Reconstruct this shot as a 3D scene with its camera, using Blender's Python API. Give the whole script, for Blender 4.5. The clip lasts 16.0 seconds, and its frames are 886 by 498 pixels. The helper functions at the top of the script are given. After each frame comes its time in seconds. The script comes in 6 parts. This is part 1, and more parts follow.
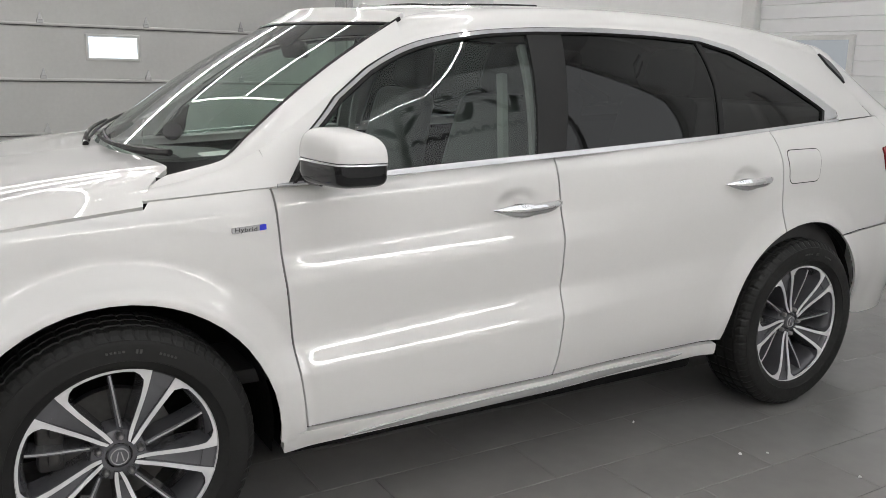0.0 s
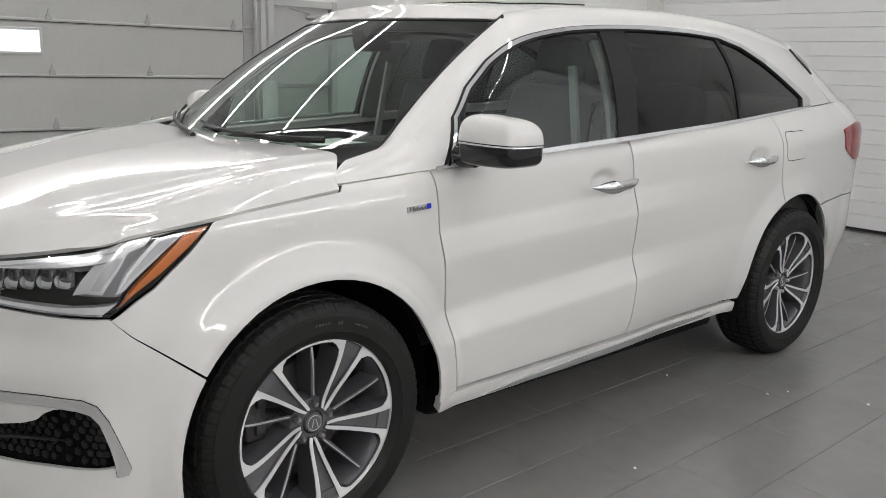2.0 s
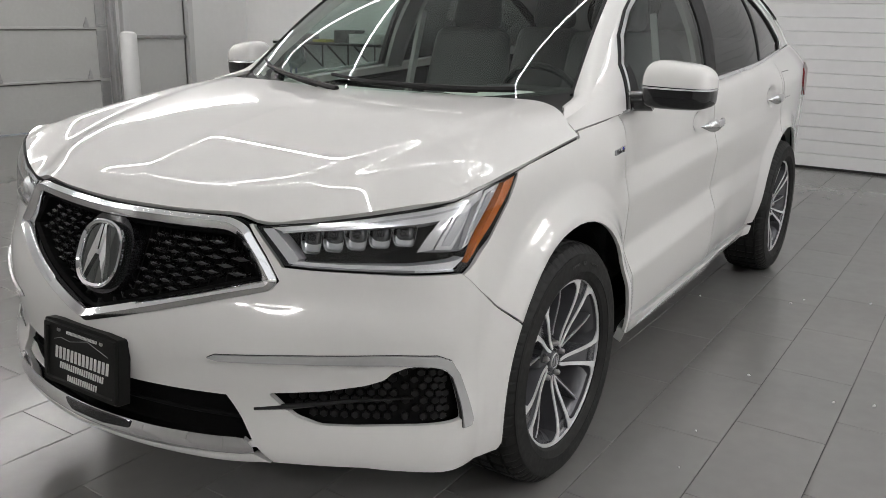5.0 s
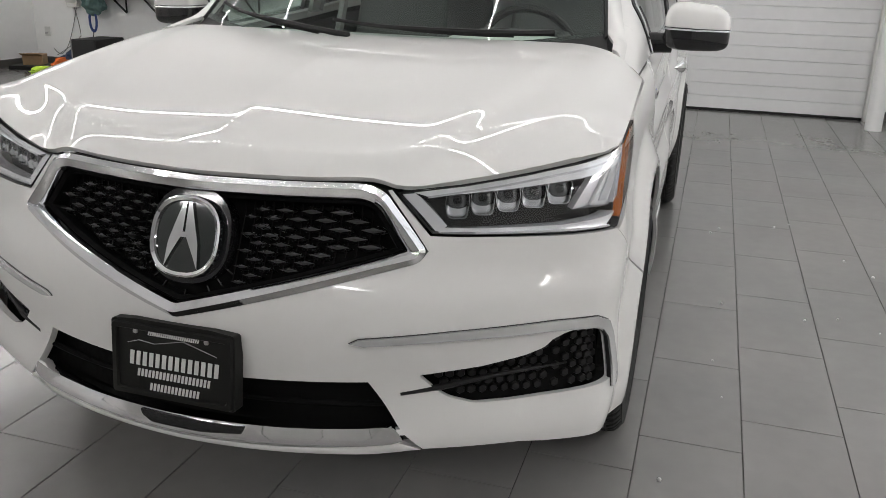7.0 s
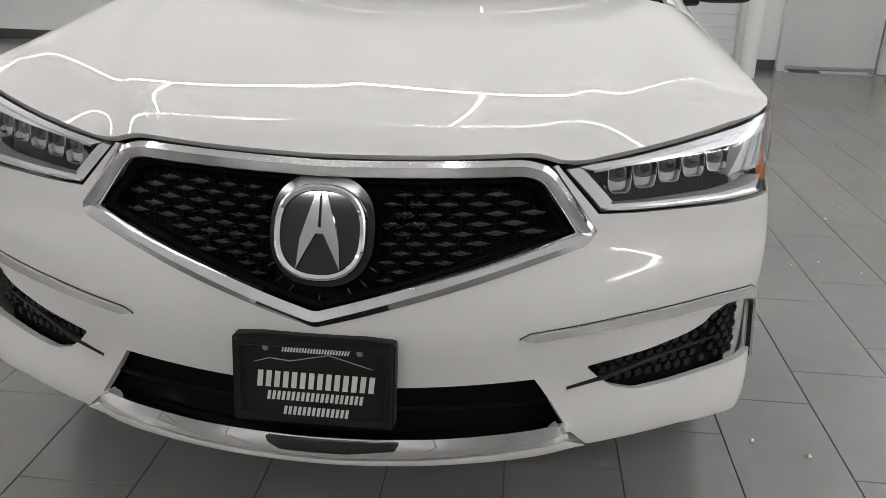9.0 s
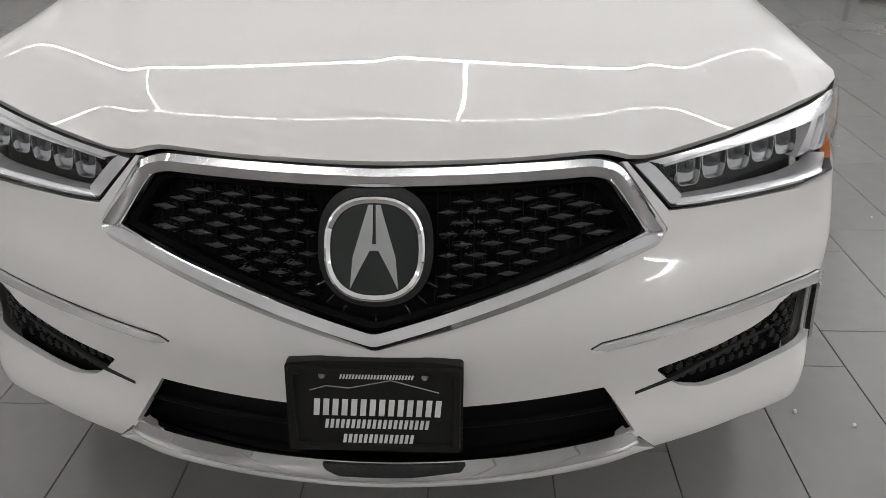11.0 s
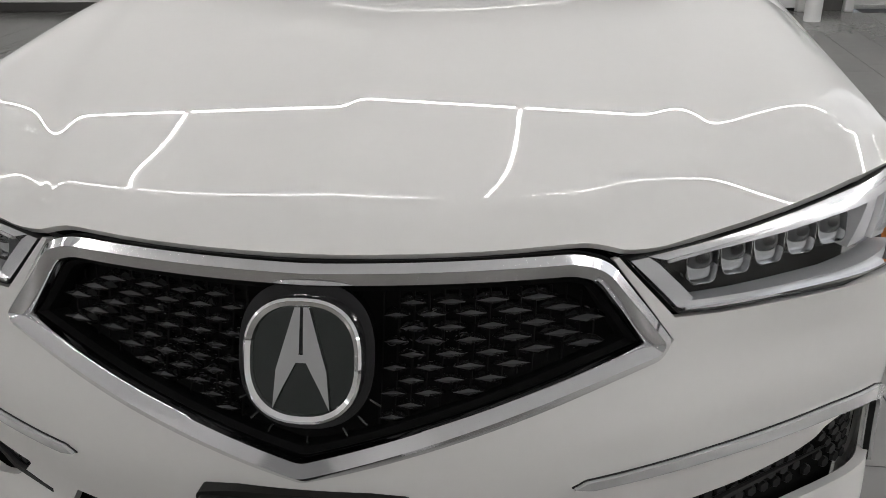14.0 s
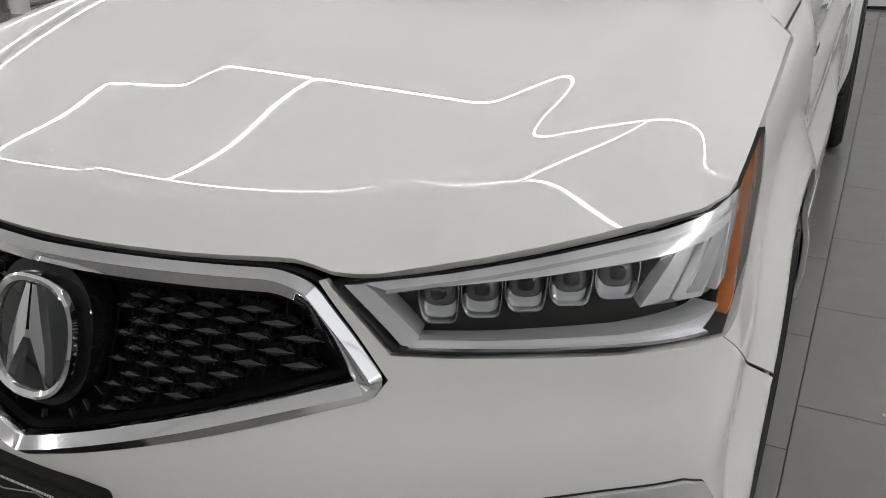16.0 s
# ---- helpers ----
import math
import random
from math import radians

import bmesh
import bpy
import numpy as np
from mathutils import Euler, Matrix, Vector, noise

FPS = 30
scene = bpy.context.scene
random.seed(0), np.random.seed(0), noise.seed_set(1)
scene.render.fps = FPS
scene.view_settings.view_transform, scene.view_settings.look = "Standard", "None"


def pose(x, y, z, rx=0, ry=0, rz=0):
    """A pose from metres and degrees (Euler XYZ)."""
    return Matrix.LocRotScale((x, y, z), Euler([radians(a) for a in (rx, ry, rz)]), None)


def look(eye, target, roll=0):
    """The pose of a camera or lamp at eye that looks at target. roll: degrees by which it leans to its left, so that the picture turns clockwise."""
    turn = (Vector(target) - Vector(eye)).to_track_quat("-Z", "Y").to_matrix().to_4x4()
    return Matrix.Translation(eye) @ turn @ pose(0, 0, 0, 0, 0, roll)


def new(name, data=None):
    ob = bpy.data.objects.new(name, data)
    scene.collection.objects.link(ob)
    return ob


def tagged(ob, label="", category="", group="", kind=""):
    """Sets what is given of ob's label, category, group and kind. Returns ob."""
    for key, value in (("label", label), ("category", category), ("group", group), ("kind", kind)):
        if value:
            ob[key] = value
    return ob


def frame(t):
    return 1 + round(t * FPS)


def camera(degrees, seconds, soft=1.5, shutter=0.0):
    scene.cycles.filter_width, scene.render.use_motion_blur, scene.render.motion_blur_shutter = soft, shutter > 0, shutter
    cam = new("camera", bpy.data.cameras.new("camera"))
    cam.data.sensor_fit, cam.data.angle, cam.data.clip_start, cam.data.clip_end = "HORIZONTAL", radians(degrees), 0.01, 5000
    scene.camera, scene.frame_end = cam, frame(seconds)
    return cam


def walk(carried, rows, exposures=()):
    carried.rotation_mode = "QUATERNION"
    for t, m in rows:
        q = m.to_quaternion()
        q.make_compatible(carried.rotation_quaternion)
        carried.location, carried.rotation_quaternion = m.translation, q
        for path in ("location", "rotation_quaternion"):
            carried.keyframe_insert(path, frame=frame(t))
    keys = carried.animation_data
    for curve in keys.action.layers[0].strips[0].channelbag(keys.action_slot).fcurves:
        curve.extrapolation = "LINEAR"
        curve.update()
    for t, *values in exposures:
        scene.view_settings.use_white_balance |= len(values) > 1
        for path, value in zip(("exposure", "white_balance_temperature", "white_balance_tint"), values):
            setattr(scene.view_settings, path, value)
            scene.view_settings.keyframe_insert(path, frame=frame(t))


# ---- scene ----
cam = camera(55.5, 16.0, soft=0.7)
PATH = [
    (0, (0.353, 3.162, 1.443), (-0.656, 1.488, 1.018), 1.5),
    (0.5, (0.573, 3.075, 1.453), (-0.516, 1.453, 1.028), 1.4),
    (1, (0.851, 3.019, 1.445), (-0.314, 1.449, 1.023), 1.4),
    (1.5, (1.085, 2.967, 1.442), (-0.154, 1.455, 1.017), 1.4),
    (2, (1.262, 2.858, 1.416), (-0.037, 1.399, 0.987), 1.5),
    (2.5, (1.441, 2.758, 1.428), (0.092, 1.349, 0.985), 1.6),
    (3, (1.69, 2.665, 1.444), (0.282, 1.321, 0.983), 1.5),
    (3.5, (1.878, 2.559, 1.45), (0.421, 1.276, 0.972), 1.6),
    (4, (1.998, 2.353, 1.409), (0.499, 1.124, 0.92), 1.5),
    (4.2, (2.042, 2.266, 1.401), (0.522, 1.062, 0.912), 1.5),
    (6.3, (2.415, 1.348, 1.384), (0.65, 0.628, 0.78), 1.2),
    (6.5, (2.431, 1.262, 1.363), (0.645, 0.593, 0.763), 1.4),
    (7, (2.455, 1.07, 1.361), (0.643, 0.513, 0.722), 1.5),
    (7.5, (2.506, 0.858, 1.362), (0.672, 0.399, 0.71), 1.5),
    (8, (2.502, 0.682, 1.352), (0.654, 0.324, 0.673), 1.6),
    (8.5, (2.444, 0.491, 1.327), (0.588, 0.236, 0.626), 1.7),
    (9, (2.398, 0.361, 1.33), (0.539, 0.202, 0.608), 1.7),
    (9.5, (2.345, 0.229, 1.323), (0.491, 0.152, 0.576), 1.8),
    (9.7, (2.321, 0.19, 1.333), (0.476, 0.137, 0.562), 1.9),
    (11.8, (2.143, 0.135, 1.435), (0.373, 0.088, 0.506), -0.3),
    (12, (2.106, 0.104, 1.43), (0.332, 0.09, 0.507), 0.2),
    (12.5, (2.03, 0.095, 1.432), (0.249, 0.064, 0.522), 0.1),
    (13, (1.971, 0.111, 1.421), (0.167, 0.043, 0.56), -0.3),
    (13.5, (1.947, 0.191, 1.409), (0.136, 0.045, 0.575), -0.9),
    (14, (1.91, 0.352, 1.425), (0.117, 0.089, 0.579), -1.5),
    (14.5, (1.856, 0.491, 1.427), (0.088, 0.098, 0.579), -2.2),
    (15, (1.748, 0.668, 1.423), (0.03, 0.112, 0.562), -2.4),
    (15.5, (1.66, 0.851, 1.404), (0.005, 0.132, 0.543), -2.3),
    (16, (1.582, 1.029, 1.393), (-0.015, 0.185, 0.534), -2.3),
]
walk(cam, [(t, look(eye, target, roll)) for t, eye, target, roll in PATH],
     exposures=[(0, 0.04), (0.5, -0.02), (2, -0.02), (4, -0.08), (6.5, 0.08), (9.7, 0.10), (12, 0.06), (12.7, 0.05), (14, -0.10), (16, -0.10)])

# ---- light ----
world = bpy.data.worlds.new("world")
scene.world = world
world.use_nodes = True
world.node_tree.nodes["Background"].inputs[0].default_value = (0.75, 0.82, 0.9, 1)
world.node_tree.nodes["Background"].inputs[1].default_value = 0.6

TUBE_POWER = 50.0               # the suspended frame over the car
WALL_POWER = 42.0               # led lines on the walls, the south and east ones added as fill
CEIL = 7.4                      # height of the ceiling
ROOM = (-6.75, 7.2, -7.4, 4.5)  # x from, x to, y from, y to

# ---- materials ----
def material(name, colour, rough=0.5, metal=0.0, grain=0.0, scale=30.0, bump=0.0, coat=0.0, vary=0.0, emit=0.0, ior=1.5, spec=0.5):
    """A Principled surface with two scales of variation in colour and roughness, and a fine relief."""
    m = bpy.data.materials.new(name)
    m.use_nodes = True
    nt = m.node_tree
    b = nt.nodes["Principled BSDF"]
    b.inputs["Base Color"].default_value = (*colour, 1)
    b.inputs["Roughness"].default_value = rough
    b.inputs["Metallic"].default_value = metal
    b.inputs["IOR"].default_value = ior
    b.inputs["Specular IOR Level"].default_value = spec
    if coat:
        b.inputs["Coat Weight"].default_value = coat
        b.inputs["Coat Roughness"].default_value = 0.015
    if emit:
        b.inputs["Emission Color"].default_value = (*colour, 1)
        b.inputs["Emission Strength"].default_value = emit
    if grain or bump or vary:
        tc = nt.nodes.new("ShaderNodeTexCoord")
        n1 = nt.nodes.new("ShaderNodeTexNoise")
        n1.inputs["Scale"].default_value = scale
        n1.inputs["Detail"].default_value = 6
        n2 = nt.nodes.new("ShaderNodeTexNoise")
        n2.inputs["Scale"].default_value = scale / 14
        n2.inputs["Detail"].default_value = 3
        nt.links.new(tc.outputs["Object"], n1.inputs["Vector"])
        nt.links.new(tc.outputs["Object"], n2.inputs["Vector"])
        mix = nt.nodes.new("ShaderNodeMath")
        mix.operation = "ADD"
        nt.links.new(n1.outputs["Fac"], mix.inputs[0])
        nt.links.new(n2.outputs["Fac"], mix.inputs[1])
        last = mix.outputs[0]
        if vary:
            oi = nt.nodes.new("ShaderNodeObjectInfo")
            mul = nt.nodes.new("ShaderNodeMath")
            mul.operation = "MULTIPLY_ADD"
            mul.inputs[1].default_value = vary
            nt.links.new(oi.outputs["Random"], mul.inputs[0])
            nt.links.new(last, mul.inputs[2])
            last = mul.outputs[0]
        ramp = nt.nodes.new("ShaderNodeMapRange")
        ramp.inputs["From Min"].default_value = 0.6
        ramp.inputs["From Max"].default_value = 1.4 + vary
        ramp.inputs["To Min"].default_value = 1 - grain
        ramp.inputs["To Max"].default_value = 1 + grain
        nt.links.new(last, ramp.inputs["Value"])
        hsv = nt.nodes.new("ShaderNodeHueSaturation")
        hsv.inputs["Color"].default_value = (*colour, 1)
        nt.links.new(ramp.outputs[0], hsv.inputs["Value"])
        nt.links.new(hsv.outputs[0], b.inputs["Base Color"])
        rr = nt.nodes.new("ShaderNodeMapRange")
        rr.inputs["From Min"].default_value = 0.6
        rr.inputs["From Max"].default_value = 1.4
        rr.inputs["To Min"].default_value = max(rough * (1 - grain), 0.01)
        rr.inputs["To Max"].default_value = min(rough * (1 + grain), 1)
        nt.links.new(mix.outputs[0], rr.inputs["Value"])
        nt.links.new(rr.outputs[0], b.inputs["Roughness"])
        if bump:
            bn = nt.nodes.new("ShaderNodeBump")
            bn.inputs["Strength"].default_value = bump
            bn.inputs["Distance"].default_value = 0.002
            nt.links.new(n1.outputs["Fac"], bn.inputs["Height"])
            nt.links.new(bn.outputs[0], b.inputs["Normal"])
    return m


def glass(name, tint, gloss_rough=0.0, ior=1.5):
    """A thin pane: tinted see-through with a mirror gloss that grows at a slant."""
    m = bpy.data.materials.new(name)
    m.use_nodes = True
    nt = m.node_tree
    nt.nodes.remove(nt.nodes["Principled BSDF"])
    out = nt.nodes["Material Output"]
    tr = nt.nodes.new("ShaderNodeBsdfTransparent")
    tr.inputs[0].default_value = (*tint, 1)
    gl = nt.nodes.new("ShaderNodeBsdfGlossy")
    gl.inputs["Roughness"].default_value = gloss_rough
    lw = nt.nodes.new("ShaderNodeLayerWeight")
    lw.inputs["Blend"].default_value = 0.5
    power = nt.nodes.new("ShaderNodeMath")
    power.operation = "POWER"
    power.inputs[1].default_value = 4.6
    nt.links.new(lw.outputs["Facing"], power.inputs[0])
    fr = nt.nodes.new("ShaderNodeMath")
    fr.operation = "MULTIPLY_ADD"
    base = ((ior - 1) / (ior + 1)) ** 2 * 1.35
    fr.inputs[1].default_value, fr.inputs[2].default_value = 1 - base, base
    nt.links.new(power.outputs[0], fr.inputs[0])
    mx = nt.nodes.new("ShaderNodeMixShader")
    nt.links.new(fr.outputs[0], mx.inputs[0])
    nt.links.new(tr.outputs[0], mx.inputs[1])
    nt.links.new(gl.outputs[0], mx.inputs[2])
    nt.links.new(mx.outputs[0], out.inputs[0])
    return m


def glow(name, colour, strength):
    m = bpy.data.materials.new(name)
    m.use_nodes = True
    nt = m.node_tree
    nt.nodes.remove(nt.nodes["Principled BSDF"])
    e = nt.nodes.new("ShaderNodeEmission")
    e.inputs[0].default_value = (*colour, 1)
    e.inputs[1].default_value = strength
    nt.links.new(e.outputs[0], nt.nodes["Material Output"].inputs[0])
    return m


def porcelain(name):
    """Floor tile with cloudy warm and cool patches that run on from tile to tile, and a soft gloss."""
    m = material(name, (0.17, 0.165, 0.158), 0.20, spec=0.6)
    nt = m.node_tree
    b = nt.nodes["Principled BSDF"]
    geo = nt.nodes.new("ShaderNodeNewGeometry")
    oi = nt.nodes.new("ShaderNodeObjectInfo")

    def cloud(scale, detail, lo, hi):
        n = nt.nodes.new("ShaderNodeTexNoise")
        n.inputs["Scale"].default_value = scale
        n.inputs["Detail"].default_value = detail
        nt.links.new(geo.outputs["Position"], n.inputs["Vector"])
        r = nt.nodes.new("ShaderNodeMapRange")
        r.inputs["From Min"].default_value, r.inputs["From Max"].default_value = 0.3, 0.7
        r.inputs["To Min"].default_value, r.inputs["To Max"].default_value = lo, hi
        nt.links.new(n.outputs["Fac"], r.inputs["Value"])
        return r.outputs[0], n.outputs["Fac"]

    tint, _ = cloud(0.9, 2, 0.2, 0.8)
    mix = nt.nodes.new("ShaderNodeMix")
    mix.data_type = "RGBA"
    mix.inputs["A"].default_value = (0.186, 0.187, 0.181, 1)
    mix.inputs["B"].default_value = (0.205, 0.194, 0.184, 1)
    nt.links.new(tint, mix.inputs["Factor"])
    wide, _ = cloud(2.2, 3, 0.95, 1.05)
    fine, fac = cloud(14, 3, 0.97, 1.03)
    a = nt.nodes.new("ShaderNodeMath")
    a.operation = "MULTIPLY"
    nt.links.new(wide, a.inputs[0])
    nt.links.new(fine, a.inputs[1])
    v = nt.nodes.new("ShaderNodeMath")
    v.operation = "MULTIPLY_ADD"
    v.inputs[1].default_value, v.inputs[2].default_value = 0.07, 0.965
    nt.links.new(oi.outputs["Random"], v.inputs[0])
    c = nt.nodes.new("ShaderNodeMath")
    c.operation = "MULTIPLY"
    nt.links.new(a.outputs[0], c.inputs[0])
    nt.links.new(v.outputs[0], c.inputs[1])
    hsv = nt.nodes.new("ShaderNodeHueSaturation")
    nt.links.new(mix.outputs["Result"], hsv.inputs["Color"])
    nt.links.new(c.outputs[0], hsv.inputs["Value"])
    nt.links.new(hsv.outputs[0], b.inputs["Base Color"])
    for l in list(nt.links):
        if l.to_socket == b.inputs["Roughness"] or l.to_socket == b.inputs["Normal"]:
            nt.links.remove(l)
    b.inputs["Roughness"].default_value = 0.20
    return m


PAINT = material("pearl white paint", (0.67, 0.663, 0.647), 0.5, 0, 0.012, 900, 0, coat=1.0, spec=0.1)
CHROME = material("chrome", (0.82, 0.82, 0.83), 0.05, 1.0, 0.02, 60)
FRAME = material("bright brushed chrome", (0.72, 0.72, 0.735), 0.09, 1.0, 0.03, 60)
SATIN = material("satin chrome", (0.70, 0.70, 0.71), 0.22, 0.65, 0.04, 80)
SILVER = material("silver paint", (0.55, 0.55, 0.56), 0.3, 0.7, 0.05, 300)
BLACK_GLOSS = material("gloss black plastic", (0.012, 0.012, 0.013), 0.08, 0, 0.05, 60)
BLACK = material("matt black plastic", (0.011, 0.011, 0.011), 0.55, 0, 0.2, 200, 0.15, spec=0.3)
DARK = material("dark underbody", (0.006, 0.006, 0.006), 0.9, 0, 0.3, 40, spec=0.1)
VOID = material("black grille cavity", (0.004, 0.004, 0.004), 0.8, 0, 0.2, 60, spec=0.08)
RUBBER = material("tyre rubber", (0.012, 0.012, 0.0115), 0.62, 0, 0.25, 70, 0.12, spec=0.3)
ALLOY = material("machined alloy", (0.90, 0.90, 0.91), 0.26, 0.40, 0.015, 250)
GUNMETAL = material("dark grey wheel paint", (0.125, 0.125, 0.135), 0.25, 0.35, 0.1, 300, coat=0.6)
SIDEWALL = material("grey sidewall print", (0.06, 0.06, 0.058), 0.6, 0, 0.1, 200)
BRAKE = material("dull brake steel", (0.09, 0.088, 0.085), 0.5, 0.8, 0.25, 60, 0.1)
STEEL = material("bare steel", (0.42, 0.41, 0.40), 0.35, 1.0, 0.2, 50, 0.1)
SEAT = material("grey leather", (0.10, 0.10, 0.10), 0.55, 0, 0.15, 60, 0.2)
TRIM_GREY = material("grey cabin trim", (0.30, 0.30, 0.29), 0.6, 0, 0.1, 120, 0.1)
DASH = material("black dashboard", (0.02, 0.02, 0.02), 0.6, 0, 0.2, 150, 0.2)
GLASS_FRONT = glass("green tinted glass", (0.72, 0.83, 0.77))
GLASS_SIDE = glass("green tinted side glass", (0.58, 0.68, 0.635))
GLASS_REAR = glass("privacy glass", (0.07, 0.075, 0.075))
GLASS_LAMP = glass("clear lamp lens", (0.94, 0.95, 0.96))
LED_GLASS = material("led projector glass", (0.055, 0.057, 0.06), 0.05, 0, 0.05, 40, coat=1.0)
LAMP_SILVER = material("bright lamp silver", (0.86, 0.86, 0.87), 0.16, 0.45, 0.03, 60)
LAMP_CLEAR = material("milky lamp glass", (0.62, 0.63, 0.64), 0.08, 0.45, 0.08, 50, coat=1.0)
LAMP_GREY = material("grey lamp reflector", (0.20, 0.20, 0.21), 0.3, 0.4, 0.08, 120)
FOG_MESH = material("black mesh plastic", (0.009, 0.009, 0.0092), 0.42, 0, 0.2, 160, spec=0.35)
AMBER = material("amber reflector", (0.50, 0.13, 0.012), 0.25, 0, 0.25, 350, 0.3, coat=0.8)
RED = material("red tail lamp", (0.24, 0.008, 0.012), 0.15, 0, 0.1, 200, coat=0.3)
BLUE = material("blue badge", (0.01, 0.02, 0.50), 0.2, 0, 0.05, 80, coat=1.0)
EMBLEM_GLASS = material("dark green emblem glass", (0.006, 0.010, 0.008), 0.04, 0, 0.05, 40, coat=1.0)
PLATE = material("black plate plastic", (0.010, 0.010, 0.009), 0.5, 0, 0.15, 200, 0.1, spec=0.2)
INK = material("light grey print", (0.62, 0.62, 0.60), 0.5, 0, 0.05, 200)
TILE = porcelain("grey porcelain tile")
GROUT = material("dark grout", (0.075, 0.072, 0.068), 0.8, 0, 0.25, 90, 0.2)
WALL = material("white wall paint", (0.84, 0.84, 0.83), 0.55, 0, 0.03, 14, 0.05)
WALL_FAR = material("grey for dark reflections", (0.40, 0.40, 0.40), 0.6, 0, 0.04, 14, 0.05)
WALL_GREY = material("white liner panel", (0.78, 0.78, 0.78), 0.42, 0, 0.03, 12, 0.03)
DOOR_WHITE = material("white steel door", (0.66, 0.66, 0.65), 0.42, 0, 0.035, 20, 0.05)
GARAGE = material("off-white garage panel", (0.60, 0.60, 0.58), 0.45, 0, 0.05, 25, 0.08)
ZINC = material("galvanised steel", (0.50, 0.50, 0.50), 0.4, 0.9, 0.15, 60, 0.1)
SKIRT = material("dark baseboard", (0.075, 0.072, 0.068), 0.5, 0, 0.2, 40)
CEILING = material("white ceiling sheet", (0.82, 0.82, 0.82), 0.4, 0, 0.03, 20)
CARD = material("brown cardboard", (0.34, 0.22, 0.12), 0.8, 0, 0.15, 30, 0.2)
GREEN_CLOTH = material("teal cloth", (0.10, 0.17, 0.16), 0.9, 0, 0.3, 40, 0.5)
BLUE_PLASTIC = material("blue plastic", (0.03, 0.06, 0.20), 0.4, 0, 0.1, 40)
YELLOW = material("yellow plastic", (0.62, 0.52, 0.05), 0.45, 0, 0.1, 40)
WHITE_PLASTIC = material("white plastic", (0.66, 0.66, 0.64), 0.4, 0, 0.05, 40)
ORANGE = material("orange fabric", (0.75, 0.16, 0.03), 0.85, 0, 0.25, 40, 0.4)
NAVY = material("navy fabric", (0.03, 0.05, 0.10), 0.85, 0, 0.3, 40, 0.4)
LIME = material("lime fabric", (0.50, 0.72, 0.06), 0.8, 0, 0.2, 40, 0.4)
CABLE = material("grey cable", (0.16, 0.16, 0.16), 0.6)
TUBE = glow("led tube", (1.0, 0.976, 0.966), TUBE_POWER)
SIDE_TUBE = glow("wide led line", (1.0, 0.976, 0.966), WALL_POWER * 0.8)
WALL_FILL = glow("led line", (1.0, 0.976, 0.966), WALL_POWER)
EAST_FILL = glow("bright added fill line", (1.0, 0.976, 0.966), WALL_POWER * 1.9)
# glow that stands in for the bright lettered wall in the side glass
WALL_GLOW = glow("glow for a bright wall", (0.95, 0.97, 0.99), 1.15)
DAYLIGHT = glow("bright frosted pane", (0.86, 0.93, 1.0), 1.4)


# ---- building helpers ----
def part(name, geo, mat, parent=None, label="", smooth=True, category="", kind="", group=""):
    """Links geometry (verts, faces, normals or None) as one mesh object."""
    verts, faces, normals = geo
    me = bpy.data.meshes.new(name)
    me.from_pydata([tuple(v) for v in verts], [], [tuple(f) for f in faces])
    me.materials.append(mat)
    if smooth:
        me.polygons.foreach_set("use_smooth", [True] * len(me.polygons))
    me.update()
    if normals is None and smooth:
        me.set_sharp_from_angle(angle=radians(38))
    if normals is not None:
        me.normals_split_custom_set_from_vertices([tuple(n) for n in normals])
    ob = new(name, me)
    if parent is not None:
        ob.parent = parent
    return tagged(ob, label, category, group, kind)


def thing(name, label, category, group="", kind="", at=(0, 0, 0)):
    ob = new(name)
    ob.location = at
    ob.empty_display_size = 0.05
    return tagged(ob, label, category, group, kind)


def mirror(geo):
    v, f, n = geo
    s = np.array([1, -1, 1])
    return np.asarray(v) * s, [tuple(reversed(x)) for x in f], None if n is None else np.asarray(n) * s


def moved(geo, m):
    v, f, n = geo
    r = np.array(m.to_3x3())
    t = np.array(m.translation)
    return np.asarray(v) @ r.T + t, f, None if n is None else np.asarray(n) @ r.T


def joined(*geos):
    vs, fs, k = [], [], 0
    for v, f, _ in geos:
        vs.append(np.asarray(v, float))
        fs += [tuple(i + k for i in x) for x in f]
        k += len(v)
    return np.concatenate(vs), fs, None


def from_bm(bm):
    bm.verts.index_update()
    g = [tuple(v.co) for v in bm.verts], [tuple(v.index for v in f.verts) for f in bm.faces], None
    bm.free()
    return g


def block(size, at=(0, 0, 0), bevel=0.0, segs=2, turn=(0, 0, 0), taper=0.0):
    """A box with rounded edges; taper narrows its top."""
    bm = bmesh.new()
    bmesh.ops.create_cube(bm, size=1)
    for v in bm.verts:
        k = 1 - taper if v.co.z > 0 else 1
        v.co = Vector((v.co.x * size[0] * k, v.co.y * size[1] * k, v.co.z * size[2]))
    if bevel:
        bmesh.ops.bevel(bm, geom=bm.edges[:], offset=bevel, segments=segs, profile=0.5, affect="EDGES")
    bmesh.ops.transform(bm, matrix=pose(*at, *turn), verts=bm.verts)
    return from_bm(bm)


